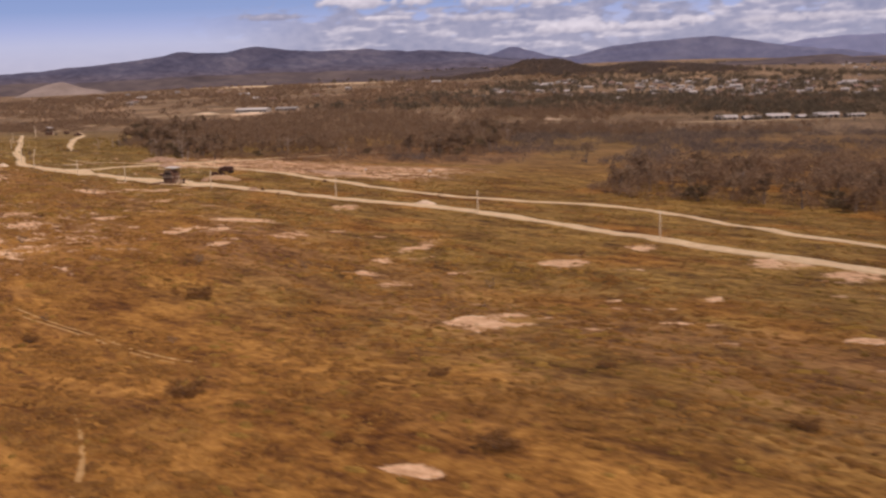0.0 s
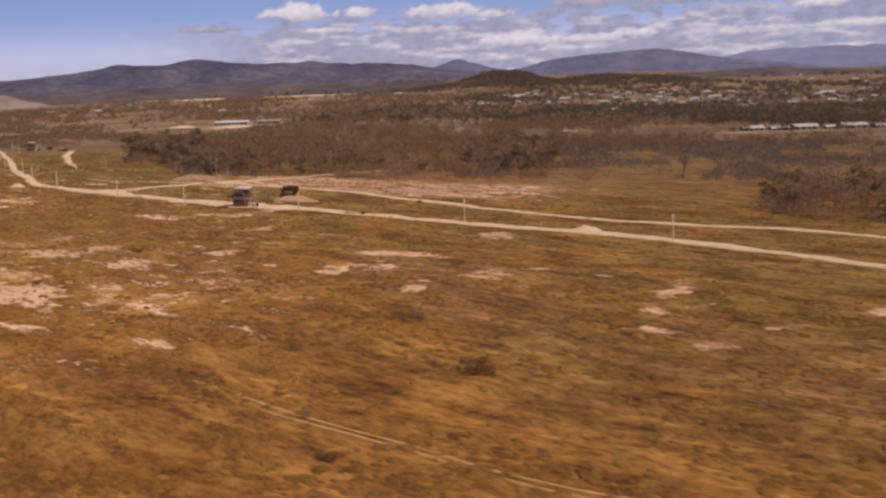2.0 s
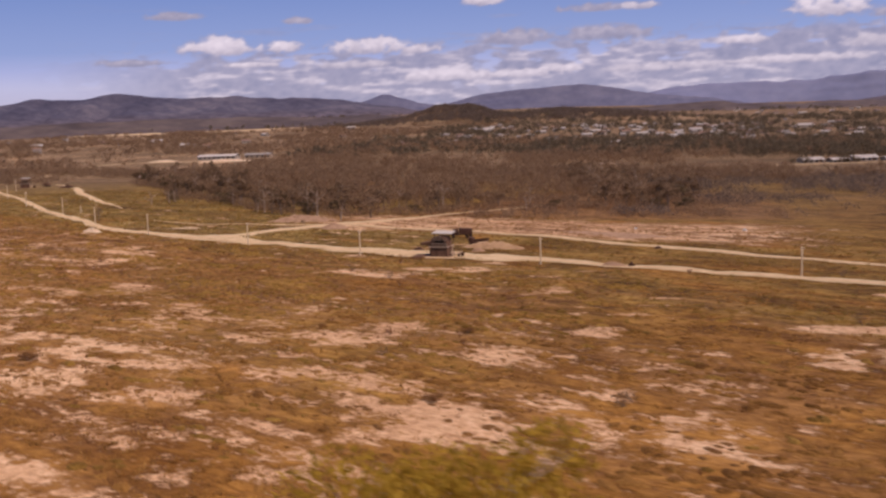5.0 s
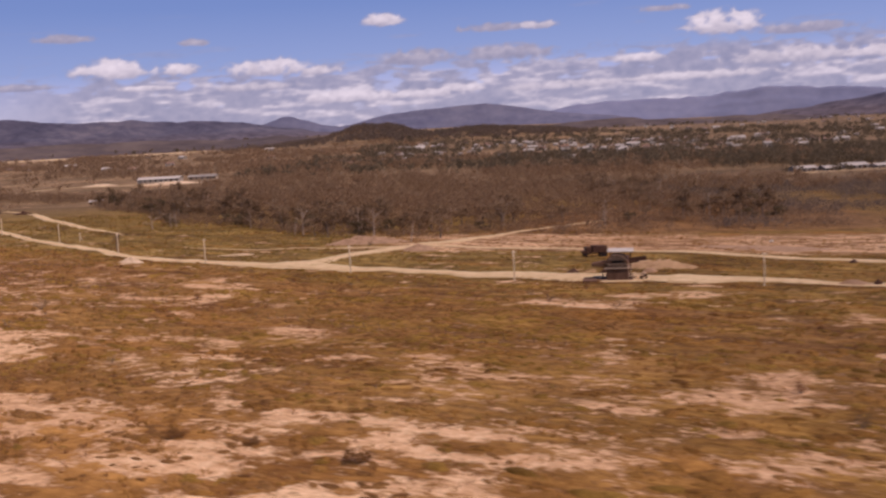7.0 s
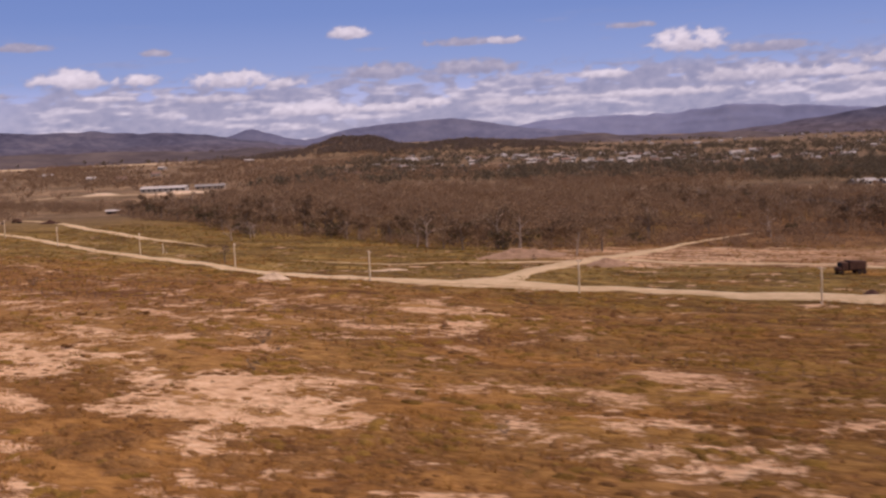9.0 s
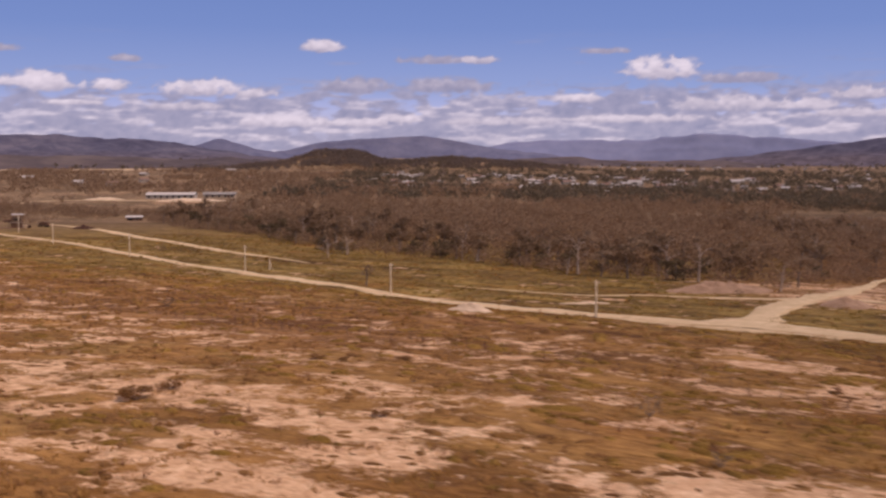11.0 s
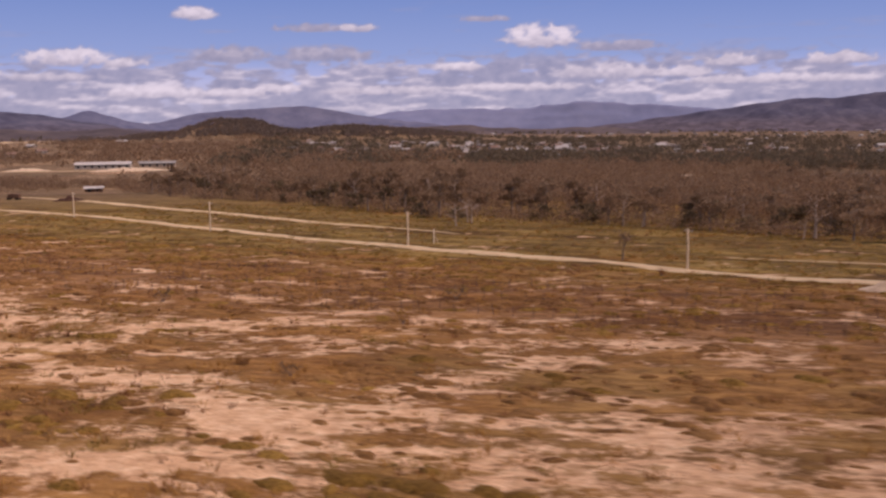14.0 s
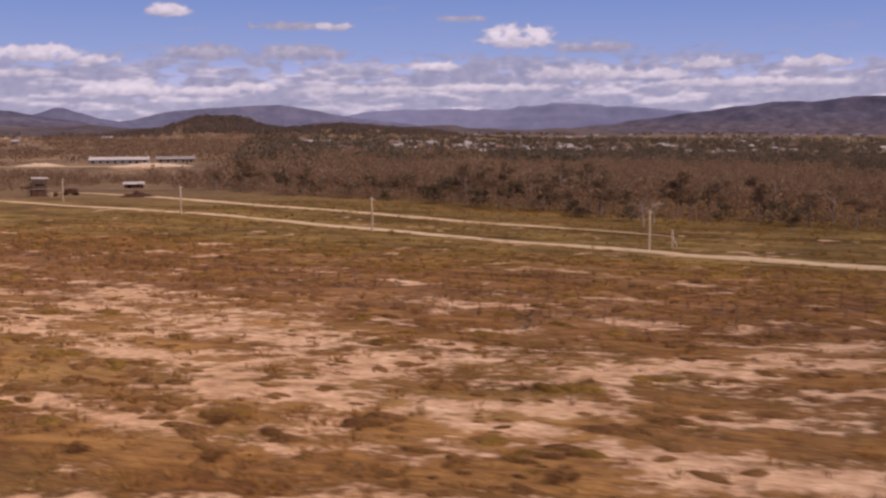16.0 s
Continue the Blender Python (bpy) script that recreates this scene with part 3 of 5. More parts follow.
# ---- mountains, far hill, clouds ----
def mountain_material(name, low, high, pale, foot=None):
    m, n, l, b = base_material(name, 1.0)
    b.inputs["Diffuse Roughness"].default_value = 0.0
    f = noise_node(n, l, 0.006, 6, 0.65)
    g = noise_node(n, l, 0.028, 4, 0.6)
    r = ramp_node(n, ((0.36, low), (0.5, high), (0.64, pale)))
    l.new(math_node(n, l, "ADD", math_node(n, l, "MULTIPLY", f.outputs[0], 0.65), math_node(n, l, "MULTIPLY", g.outputs[0], 0.35)), r.inputs[0])
    c = r.outputs[0]
    if foot:                                          # browner lower slopes
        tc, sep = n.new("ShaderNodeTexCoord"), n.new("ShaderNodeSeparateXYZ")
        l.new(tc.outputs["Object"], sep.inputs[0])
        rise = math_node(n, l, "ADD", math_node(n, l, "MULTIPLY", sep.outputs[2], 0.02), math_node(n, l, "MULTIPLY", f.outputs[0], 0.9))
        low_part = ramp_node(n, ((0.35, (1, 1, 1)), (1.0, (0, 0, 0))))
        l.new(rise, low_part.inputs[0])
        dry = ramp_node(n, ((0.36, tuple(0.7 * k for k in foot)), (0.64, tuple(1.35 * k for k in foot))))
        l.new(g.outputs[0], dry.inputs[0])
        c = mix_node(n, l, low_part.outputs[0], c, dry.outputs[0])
    l.new(c, b.inputs["Base Color"])
    return m


# scrub tones with the purple-blue haze of distance painted in
M_RANGE_NEAR = mountain_material("hazed_scrub_mountain", (0.064, 0.060, 0.086), (0.112, 0.102, 0.130), (0.188, 0.162, 0.176), (0.138, 0.108, 0.112))
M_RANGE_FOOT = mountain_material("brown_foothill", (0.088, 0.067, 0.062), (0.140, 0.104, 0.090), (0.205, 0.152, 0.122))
# blue haze of distance is mixed into both base colours, palest on the farthest
M_RANGE_FAR = mountain_material("distant_hazed_mountain", (0.125, 0.125, 0.18), (0.165, 0.163, 0.215), (0.215, 0.205, 0.25))
M_RANGE_FARTHEST = mountain_material("farthest_hazed_mountain", (0.225, 0.238, 0.335), (0.258, 0.27, 0.37), (0.295, 0.30, 0.395))
M_CONE = worn_material("bare_hill", (0.25, 0.19, 0.15), (0.42, 0.32, 0.25), 0.02, 0.95)


def build_range(name, crest, Y, depth, material, seed, label, step=16, rows=18, gully=0.75):
    """A range whose crest, given for the plane y = Y, is bent into an arc of radius Y round the plain."""
    cx, cz = np.array([(crest[0][0] - 60, -40), *crest, (crest[-1][0] + 60, -40)], float).T
    k = Y / np.hypot(cx - 100, Y + 40)
    cx, cz = 100 + (cx - 100) * k, 27 + (cz - 27) * k
    xs = np.arange(cx[0], cx[-1] + step, step)
    top = np.interp(xs, cx, cz)
    k = np.ones(5) / 5
    top = np.convolve(np.pad(top, 2, mode="edge"), k, mode="valid") + 15 * (fbm(xs / 70, xs * 0 + seed, 5, seed) - 0.5)
    vs = np.linspace(-1, 1, rows * 2 + 1)
    verts, faces = [], []
    for v in vs:
        arc = np.sqrt(np.maximum(Y ** 2 - (xs - 100) ** 2, 1)) - 40
        base = terrain(xs, arc) - 6
        ridge = np.abs(fbm(xs / 95 + v * 0.6, v * 1.2 + xs * 0, 5, seed + 7) - 0.5) * 2.6
        h = (top - base) * (1 - abs(v)) ** 0.85 * (1 - gully * min(1, 2.2 * abs(v)) * ridge)
        verts.append(np.c_[xs, arc + v * depth + 0.15 * depth * (fbm(xs / 200, xs * 0 + 3 * v, 2, seed + 3) - 0.5), base + np.maximum(h, 0)])
    n = len(xs)
    for j in range(len(vs) - 1):
        for i in range(n - 1):
            faces.append((j * n + i, j * n + i + 1, (j + 1) * n + i + 1, (j + 1) * n + i))
    return tagged(mesh_object(name, np.vstack(verts), faces, material, smooth_faces=True), label, "mountain", kind="structure")


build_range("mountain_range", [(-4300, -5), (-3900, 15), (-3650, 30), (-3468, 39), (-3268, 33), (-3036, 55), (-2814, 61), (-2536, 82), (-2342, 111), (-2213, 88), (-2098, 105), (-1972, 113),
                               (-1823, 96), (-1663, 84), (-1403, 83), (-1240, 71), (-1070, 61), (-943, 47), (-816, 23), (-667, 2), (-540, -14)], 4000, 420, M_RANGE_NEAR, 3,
            "long brown scrub-covered mountain range with purple haze painted in", rows=20)
build_range("mountain_peak", [(-1240, 0), (-1120, 24), (-1035, 38), (-962, 54), (-910, 80), (-850, 55), (-762, 29), (-664, 15), (-560, 0), (-480, -12)], 4350, 120, M_RANGE_FAR, 11, "distant cone-shaped mountain peak painted in blue haze", 14, gully=0.15)
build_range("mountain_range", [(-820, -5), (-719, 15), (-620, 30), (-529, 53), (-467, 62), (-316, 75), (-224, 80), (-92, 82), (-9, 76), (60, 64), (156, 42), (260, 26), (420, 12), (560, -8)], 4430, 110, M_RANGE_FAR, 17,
            "distant rounded mountain ridge painted in blue haze", gully=0.15)
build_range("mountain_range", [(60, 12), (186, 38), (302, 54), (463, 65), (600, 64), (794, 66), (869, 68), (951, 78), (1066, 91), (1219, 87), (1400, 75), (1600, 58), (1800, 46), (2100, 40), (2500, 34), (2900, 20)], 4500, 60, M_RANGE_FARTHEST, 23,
            "farthest mountain ridge painted in pale blue haze", gully=0.15)
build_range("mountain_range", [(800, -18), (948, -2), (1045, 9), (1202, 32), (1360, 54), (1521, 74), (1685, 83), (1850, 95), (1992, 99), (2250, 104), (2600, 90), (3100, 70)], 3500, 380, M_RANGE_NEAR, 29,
            "dark mountain slope rising from the plain, with purple haze painted in")
build_range("foothill", [(-100, -16), (60, -6), (200, 0), (340, 6), (460, -2), (620, -8), (760, -4), (900, -14)], 2900, 160, M_RANGE_FOOT, 31, "low brown foothill behind the town")
build_range("quarry_hill", [(-1509, -6), (-1480, -1), (-1456, 2), (-1435, 13), (-1415, 19), (-1392, 12), (-1365, 2), (-1335, -3), (-1293, -6)], 2000, 60, M_CONE, 37, "bare pale cone-shaped quarry hill", 6, gully=0.2)
build_range("foothill", [(-3000, 10), (-2500, 16), (-2200, 9), (-1900, 15), (-1600, 9), (-1350, 14), (-1100, 10), (-900, 13), (-740, 9), (-600, 7), (-480, 7), (-360, 3), (-230, -5)], 2250, 230, M_RANGE_FOOT, 41, "low wooded foothill below the mountain range")

HEAPS = [  # white clouds: bearing, height, half width in degrees, half height in metres, whiteness
    (-21.9, 290, 2.0, 50, 1.0), (-18.6, 284, 1.25, 31, 0.95), (-13.8, 276, 2.1, 46, 0.95), (-11.0, 256, 1.1, 24, 0.8), (-7.6, 455, 1.05, 34, 0.95),
    (0.7, 403, 1.1, 21, 0.8), (10.2, 355, 2.05, 60, 1.0), (5.9, 240, 1.2, 29, 0.95), (-9.6, 138, 3.0, 30, 0.95), (-5.6, 136, 2.0, 24, 0.9), (-3.5, 152, 1.25, 22, 0.95),
    (13.5, 207, 3.4, 40, 0.8), (17.3, 200, 1.6, 32, 0.85), (20.0, 244, 1.3, 32, 0.8), (25.1, 246, 1.9, 32, 0.8), (-14.5, 200, 2.4, 22, 0.7),
    (-20.2, 215, 1.5, 14, 0.9), (2.0, 140, 3.0, 24, 0.8), (9.0, 150, 4.0, 22, 0.85), (22.0, 170, 5.0, 24, 0.9),
]
WISPS = [  # thin grey clouds: bearing, height, half width, half height
    (-1.9, 403, 1.9, 22), (14.3, 316, 2.5, 26), (-5.9, 289, 1.9, 42), (7.4, 438, 1.3, 16), (-24.0, 424, 1.4, 20),
    (-17.5, 396, 0.8, 18), (-1.0, 290, 2.4, 40), (-26.5, 236, 1.8, 18),
]


def build_clouds():
    """A curved backdrop of fair-weather cloud far behind the mountains."""
    az, zz = np.r_[np.linspace(-56, -31, 60), np.linspace(-30.9, 33, 490), np.linspace(33.3, 56, 40)], np.r_[np.linspace(-30, 520, 108), np.linspace(540, 1500, 16)]
    A, Z = np.meshgrid(az, zz)
    nz = 1 - np.abs(2 * fbm(A / 0.8, Z / 46, 4, 101) - 1) * 2.2
    n2 = fbm(A / 0.34, Z / 20, 4, 140)
    dens, white = np.zeros_like(A), np.zeros_like(A)
    for a, z, w, h, k in HEAPS + [(*q, 0.42) for q in WISPS]:
        dz = (Z - z) / h
        dz = np.where(dz < 0, dz * 1.7, dz * 0.95)              # flat below, heaped above
        q = ((A - a) / w) ** 2 + dz ** 2
        d = smooth(1.40, 0.35, q - 0.70 * (nz - 0.45) + 0.65 * (n2 - 0.5))
        lit = k * (0.50 + 0.44 * smooth(-0.8, 0.6, (Z - z) / h)) + 0.5 * (n2 - 0.5)
        white = np.where(d > dens, lit, white)
        dens = np.maximum(dens, d)
    left = smooth(-33, -21, A)
    bank = 0.5 * fbm(A / 4.5 + 3, Z / 70, 4, 177) + 0.5 * (1 - np.abs(2 * fbm(A / 1.5, Z / 44, 4, 181) - 1) * 1.8)
    fill = left * smooth(0.34, 0.62, bank + 0.26 * smooth(300, 130, Z) - 0.26 * smooth(210, 330, Z)) * smooth(360, 250, Z)
    fill = np.maximum(fill * 0.9, 0.8 * smooth(210, 20, Z) * (0.4 + 0.6 * left))
    wisp = 0.35 * smooth(0.62, 0.85, fbm(A / 3.2, Z / 30, 4, 210)) * smooth(560, 380, Z) * left
    fill = np.maximum(fill, wisp)
    heap = fbm(A / 1.9 + 9, Z / 34, 5, 233)
    heap_up = fbm(A / 1.9 + 9, (Z + 14) / 34, 5, 233)
    speck = smooth(0.46, 0.70, heap) * smooth(320, 200, Z) * (0.7 + 3.0 * np.clip(heap - heap_up, -0.15, 0.15))
    fill_white = 0.25 + 0.20 * (nz - 0.5) + 0.28 * (n2 - 0.5) + 0.46 * speck * left
    bright = np.where(dens > 0.02, white * dens + fill_white * (1 - dens), fill_white)
    alpha = 1 - (1 - dens) * (1 - fill)
    me = bpy.data.meshes.new("cloud_bank")
    R = np.radians(A)
    co = np.stack([100 + 4600 * np.sin(R), -40 + 4600 * np.cos(R), Z], -1)
    ny, nx = A.shape
    me.vertices.add(nx * ny)
    me.vertices.foreach_set("co", co.astype(np.float32).ravel())
    i = (np.arange(ny - 1)[:, None] * nx + np.arange(nx - 1)[None, :]).ravel()
    quads = np.stack([i, i + 1, i + nx + 1, i + nx], -1).astype(np.int32)
    me.loops.add(quads.size)
    me.loops.foreach_set("vertex_index", quads.ravel())
    me.polygons.add(len(quads))
    me.polygons.foreach_set("loop_start", np.arange(0, quads.size, 4, dtype=np.int32))
    me.update()
    at = me.attributes.new("vapour", "FLOAT_COLOR", "POINT")
    at.data.foreach_set("color", np.stack([alpha, np.clip(bright, 0, 1.1), np.clip(Z / 900, 0, 1), 0 * alpha + 1], -1).astype(np.float32).ravel())
    m = bpy.data.materials.new("cloud")
    m.use_nodes = True
    n, l = m.node_tree.nodes, m.node_tree.links
    n.clear()
    out, em = n.new("ShaderNodeOutputMaterial"), n.new("ShaderNodeEmission")
    a = n.new("ShaderNodeAttribute")
    a.attribute_name = "vapour"
    s = n.new("ShaderNodeSeparateColor")
    l.new(a.outputs["Color"], s.inputs[0])
    air = ramp_node(n, ((0.0, (0.66, 0.69, 0.78)), (0.16, (0.55, 0.64, 0.82)), (0.24, (0.41, 0.53, 0.79)), (0.32, (0.29, 0.44, 0.72)), (0.6, (0.185, 0.332, 0.64)), (1.0, (0.13, 0.26, 0.56))))
    l.new(s.outputs[2], air.inputs[0])
    r = ramp_node(n, ((0.0, (0.27, 0.315, 0.44)), (0.35, (0.39, 0.425, 0.53)), (0.65, (0.59, 0.61, 0.67)), (1.0, (0.83, 0.85, 0.88))))
    l.new(s.outputs[1], r.inputs[0])
    l.new(mix_node(n, l, s.outputs[0], air.outputs[0], r.outputs[0]), em.inputs[0])
    em.inputs[1].default_value = 0.95
    l.new(em.outputs[0], out.inputs[0])
    me.materials.append(m)
    return tagged(new("backdrop", me), "blue sky with a bank of white and grey fair-weather clouds", "sky", kind="structure")


build_clouds()


# ---- trees ----
def leaf_cards(rng, centres, radii, count, size, flat=0.75):
    """Small randomly turned leaf sprays, thick towards the outside of their lobes."""
    k = rng.integers(0, len(centres), count)
    d = rng.normal(size=(count, 3))
    d /= np.linalg.norm(d, axis=1)[:, None]
    d[:, 2] *= flat
    p = np.asarray(centres)[k] + d * (np.asarray(radii)[k] * rng.uniform(0.35, 1.12, count) ** 0.7)[:, None]
    a = 0.75 * rng.normal(size=(count, 3)) + 0.6 * d + np.array([0, 0, 0.7])
    a /= np.linalg.norm(a, axis=1)[:, None]
    b = np.cross(a, rng.normal(size=(count, 3)))
    b /= np.linalg.norm(b, axis=1)[:, None]
    s = size * rng.uniform(0.55, 1.35, count)[:, None]
    return np.stack([p - a * s, p + b * s * 0.42, p + a * s, p - b * s * 0.42], 1).reshape(-1, 3)


def build_tree(x, y, seed, height, spread, leaves, leaf, crown_material, label, name="tree", bark=None, crown_base=0.35, scale=1.0, category="tree", group="trees of the wood", limbs=7):
    rng = np.random.default_rng(seed)
    ob = thing(name, x, y, float(rng.uniform(0, 360)))
    lean = rng.normal(0, 0.05, 2) * height
    path = [(0, 0, -0.3), (lean[0] * 0.3, lean[1] * 0.3, height * 0.3), (lean[0] * 0.8, lean[1] * 0.8, height * 0.62), (lean[0], lean[1], height * 0.9)]
    r = 0.028 * height
    verts, faces = tube(path, (r * 1.35, r, r * 0.6, r * 0.15), 6)
    centres, radii = [(lean[0], lean[1], height * 0.82)], [spread * 0.36]
    for k in range(limbs):
        a, z = 2 * math.pi * (k + rng.uniform(-0.3, 0.3)) / limbs * (2 if limbs > 8 else 1), height * rng.uniform(crown_base * 0.8, 0.7)
        out, up = spread * rng.uniform(0.5, 0.95), height * rng.uniform(0.10, 0.30)
        s = Vector((lean[0] * z / height, lean[1] * z / height, z))
        mid = s + Vector((math.cos(a) * out * 0.5, math.sin(a) * out * 0.5, up * 0.7))
        e = s + Vector((math.cos(a) * out, math.sin(a) * out, up))
        v, f = tube((s, mid, e), (r * 0.45, r * 0.28, r * 0.08), 5)
        o = len(verts)
        verts += v
        faces += [tuple(i + o for i in q) for q in f]
        for twig in range(3):
            b = a + rng.uniform(-0.9, 0.9)
            t = mid + Vector((math.cos(b), math.sin(b), rng.uniform(0.2, 0.8))) * out * 0.45
            v, f = tube((mid, t), (r * 0.2, r * 0.05), 4)
            o = len(verts)
            verts += v
            faces += [tuple(i + o for i in q) for q in f]
        centres.append(tuple(e))
        radii.append(spread * rng.uniform(0.22, 0.42))
        centres.append(tuple(mid + Vector((0, 0, 0.06 * height))))
        radii.append(spread * rng.uniform(0.2, 0.34))
    mesh_object("trunk", verts, faces, bark or M_BARK, ob, smooth_faces=True)
    if leaves:
        quad_soup("crown", leaf_cards(rng, centres, radii, leaves, leaf), crown_material, 4, ob)
    ob.scale = (scale, scale, scale)
    return tagged(ob, label, category, group)


def build_bush(x, y, seed, size, leaves, material, label, group="bushes on the plain", name="bush", leaf=0.11):
    rng = np.random.default_rng(seed)
    ob = thing(name, x, y, float(rng.uniform(0, 360)))
    verts, faces, centres, radii = [], [], [], []
    for k in range(6):
        a = 2 * math.pi * k / 6 + rng.uniform(-0.4, 0.4)
        e = Vector((math.cos(a) * size * rng.uniform(0.2, 0.6), math.sin(a) * size * rng.uniform(0.2, 0.6), size * rng.uniform(0.4, 0.8)))
        v, f = tube(((0, 0, -0.1), e * 0.5, e), (0.03 * size, 0.02 * size, 0.008 * size), 4)
        o = len(verts)
        verts += v
        faces += [tuple(i + o for i in q) for q in f]
        centres.append(tuple(e))
        radii.append(size * rng.uniform(0.25, 0.45))
    mesh_object("stem", verts, faces, M_BARK, ob)
    quad_soup("crown", leaf_cards(rng, centres, radii, leaves, leaf * size, 0.7), material, 4, ob)
    return tagged(ob, label, "bush", group)


def scaled(x, y, turn, s, lift=0.0):
    return pose(x, y, ground_z(x, y) + lift, 0, 0, turn) @ Matrix.Diagonal((s, s, s * 1.0, 1))


def inside(poly, x, y):
    hit, j = np.zeros(np.shape(x), bool), len(poly) - 1
    for i in range(len(poly)):
        (xi, yi), (xj, yj) = poly[i], poly[j]
        cross = ((yi > y) != (yj > y)) & (x < (xj - xi) * (y - yi) / ((yj - yi) or 1e-9) + xi)
        hit ^= cross
        j = i
    return hit


WOOD = [(-112, 408), (-88, 364), (-51, 322), (-27, 268), (0, 256), (24, 224), (42, 206), (62, 197), (80, 212), (100, 228), (130, 236), (160, 226), (172, 242), (150, 380), (118, 535), (40, 640), (-70, 600), (-100, 520), (-106, 460)]
WOOD_EAST = [(240, 107), (255, 97), (285, 92), (330, 62), (430, 60), (430, 190), (340, 205), (264, 190), (245, 150)]


def edge_distance(poly, x, y):
    best = np.full(np.shape(x), 1e9)
    for (ax, ay), (bx, by) in zip(poly, poly[1:] + poly[:1]):
        t = np.clip(((x - ax) * (bx - ax) + (y - ay) * (by - ay)) / ((bx - ax) ** 2 + (by - ay) ** 2), 0, 1)
        best = np.minimum(best, np.hypot(x - ax - t * (bx - ax), y - ay - t * (by - ay)))
    return best


def track_gap(x, y):
    """Distance from the track that runs into the wood."""
    return edge_distance([(64, 183), (86, 208), (105, 234), (128, 264), (150, 300), (128, 264), (105, 234), (86, 208)], x, y)


def dense(x, y):
    """How thick the wood stands: open scrub on both sides of the track that runs into it."""
    return 1 - 0.8 * smooth(70, 84, np.asarray(x) - 0.35 * (np.asarray(y) - 215)) * smooth(118, 100, np.asarray(x) - 0.35 * (np.asarray(y) - 215)) * smooth(310, 270, np.asarray(y))


# single trees along the edges of the woods
rng = np.random.default_rng(5)
TREE_KINDS = [
    (build_tree, dict(height=7.0, spread=3.0, leaves=620, leaf=0.30, crown_material=M_CROWN, label="half-bare grey-brown tree at the edge of the wood")),
    (build_tree, dict(height=8.2, spread=3.4, leaves=680, leaf=0.31, crown_material=M_CROWN, label="tall thinly leaved brown tree in the wood")),
    (build_tree, dict(height=5.6, spread=2.8, leaves=560, leaf=0.29, crown_material=M_CROWN, label="low spreading brown tree in the wood")),
    (build_tree, dict(height=6.4, spread=2.9, leaves=620, leaf=0.33, crown_material=M_CROWN_GREEN, crown_base=0.15, label="dark green leafy tree at the edge of the wood")),
    (build_tree, dict(height=7.6, spread=2.8, leaves=150, leaf=0.30, crown_material=M_CROWN, bark=M_PALE_BARK, label="almost leafless pale-barked tree in the wood")),
    (build_tree, dict(height=4.0, spread=2.7, leaves=520, leaf=0.32, crown_material=M_CROWN_GREEN, crown_base=0.05, label="dense dark shrub tree at the edge of the wood")),
]
spots = []
for poly, lo, hi, count in ((WOOD, (-150, 190), (180, 440), 230), (WOOD_EAST, (225, 60), (400, 170), 80)):
    tries = 0
    made = 0
    while made < count and tries < 60000:
        tries += 1
        x, y = rng.uniform(lo[0], hi[0]), rng.uniform(lo[1], hi[1])
        if not inside(poly, np.array(x), np.array(y)) or edge_distance(poly, np.array(x), np.array(y)) > 34 or track_gap(np.array(x), np.array(y)) < 4 or poly is WOOD and rng.uniform() > float(dense(x, y)):
            continue
        if any((x - a) ** 2 + (y - b) ** 2 < 9 for a, b in spots):
            continue
        spots.append((x, y))
        made += 1
first = {}
for x, y in spots:
    d = min(float(edge_distance(p, np.array(x), np.array(y))) for p in (WOOD, WOOD_EAST))
    k = int(rng.choice(6, p=(0.20, 0.12, 0.22, 0.06, 0.12, 0.28) if d < 12 else (0.3, 0.26, 0.2, 0.1, 0.12, 0.02)))
    if k not in first:
        fn, kw = TREE_KINDS[k]
        first[k] = fn(x, y, 40 + k, **kw)
    else:
        copy_thing(first[k], scaled(x, y, rng.uniform(0, 360), rng.uniform(0.72, 1.2)))

# pale bare trunks that stand out against the wood
pale = None
for x, y, s in ((62, 193, 0.95), (113, 229, 0.9), (8, 252, 0.85), (-24, 268, 0.8), (152, 236, 0.9), (26, 221, 0.7), (-46, 318, 0.8)):
    if pale is None:
        pale = build_tree(x, y, 77, 6.0, 1.5, 40, 0.25, M_CROWN, "bare pale tree trunk in front of the wood", bark=M_PALE_BARK, group="pale bare trunks")
    else:
        copy_thing(pale, scaled(x, y, rng.uniform(0, 360), s))

build_tree(139.5, -70, 91, 14.6, 8.0, 15000, 0.19, M_CROWN_YELLOW, "full yellow-green tree in the dry grass", crown_base=0.3, limbs=14, group="lone trees on the plain")
build_tree(150.3, -62.3, 92, 8.0, 3.6, 2600, 0.13, M_TWIG, "bare reddish-grey tree with a haze of fine twigs", bark=M_RED_BARK, crown_base=0.55, group="lone trees on the plain")
build_tree(145.2, -66.5, 93, 6.4, 3.4, 1800, 0.13, M_TWIG, "small bare reddish tree in the dry grass", bark=M_RED_BARK, crown_base=0.4, group="lone trees on the plain")
build_tree(157.5, -68, 96, 4.6, 3.0, 1300, 0.13, M_TWIG, "low twiggy reddish tree beside the bare tree", bark=M_RED_BARK, crown_base=0.3, group="lone trees on the plain")
build_tree(220, 215, 94, 9.0, 3.4, 520, 0.34, M_CROWN, "lone brown tree on the open field", group="lone trees on the plain")
build_tree(-14, 192, 95, 4.2, 1.6, 90, 0.25, M_CROWN, "small leafless tree beside the dirt road", group="lone trees on the plain")


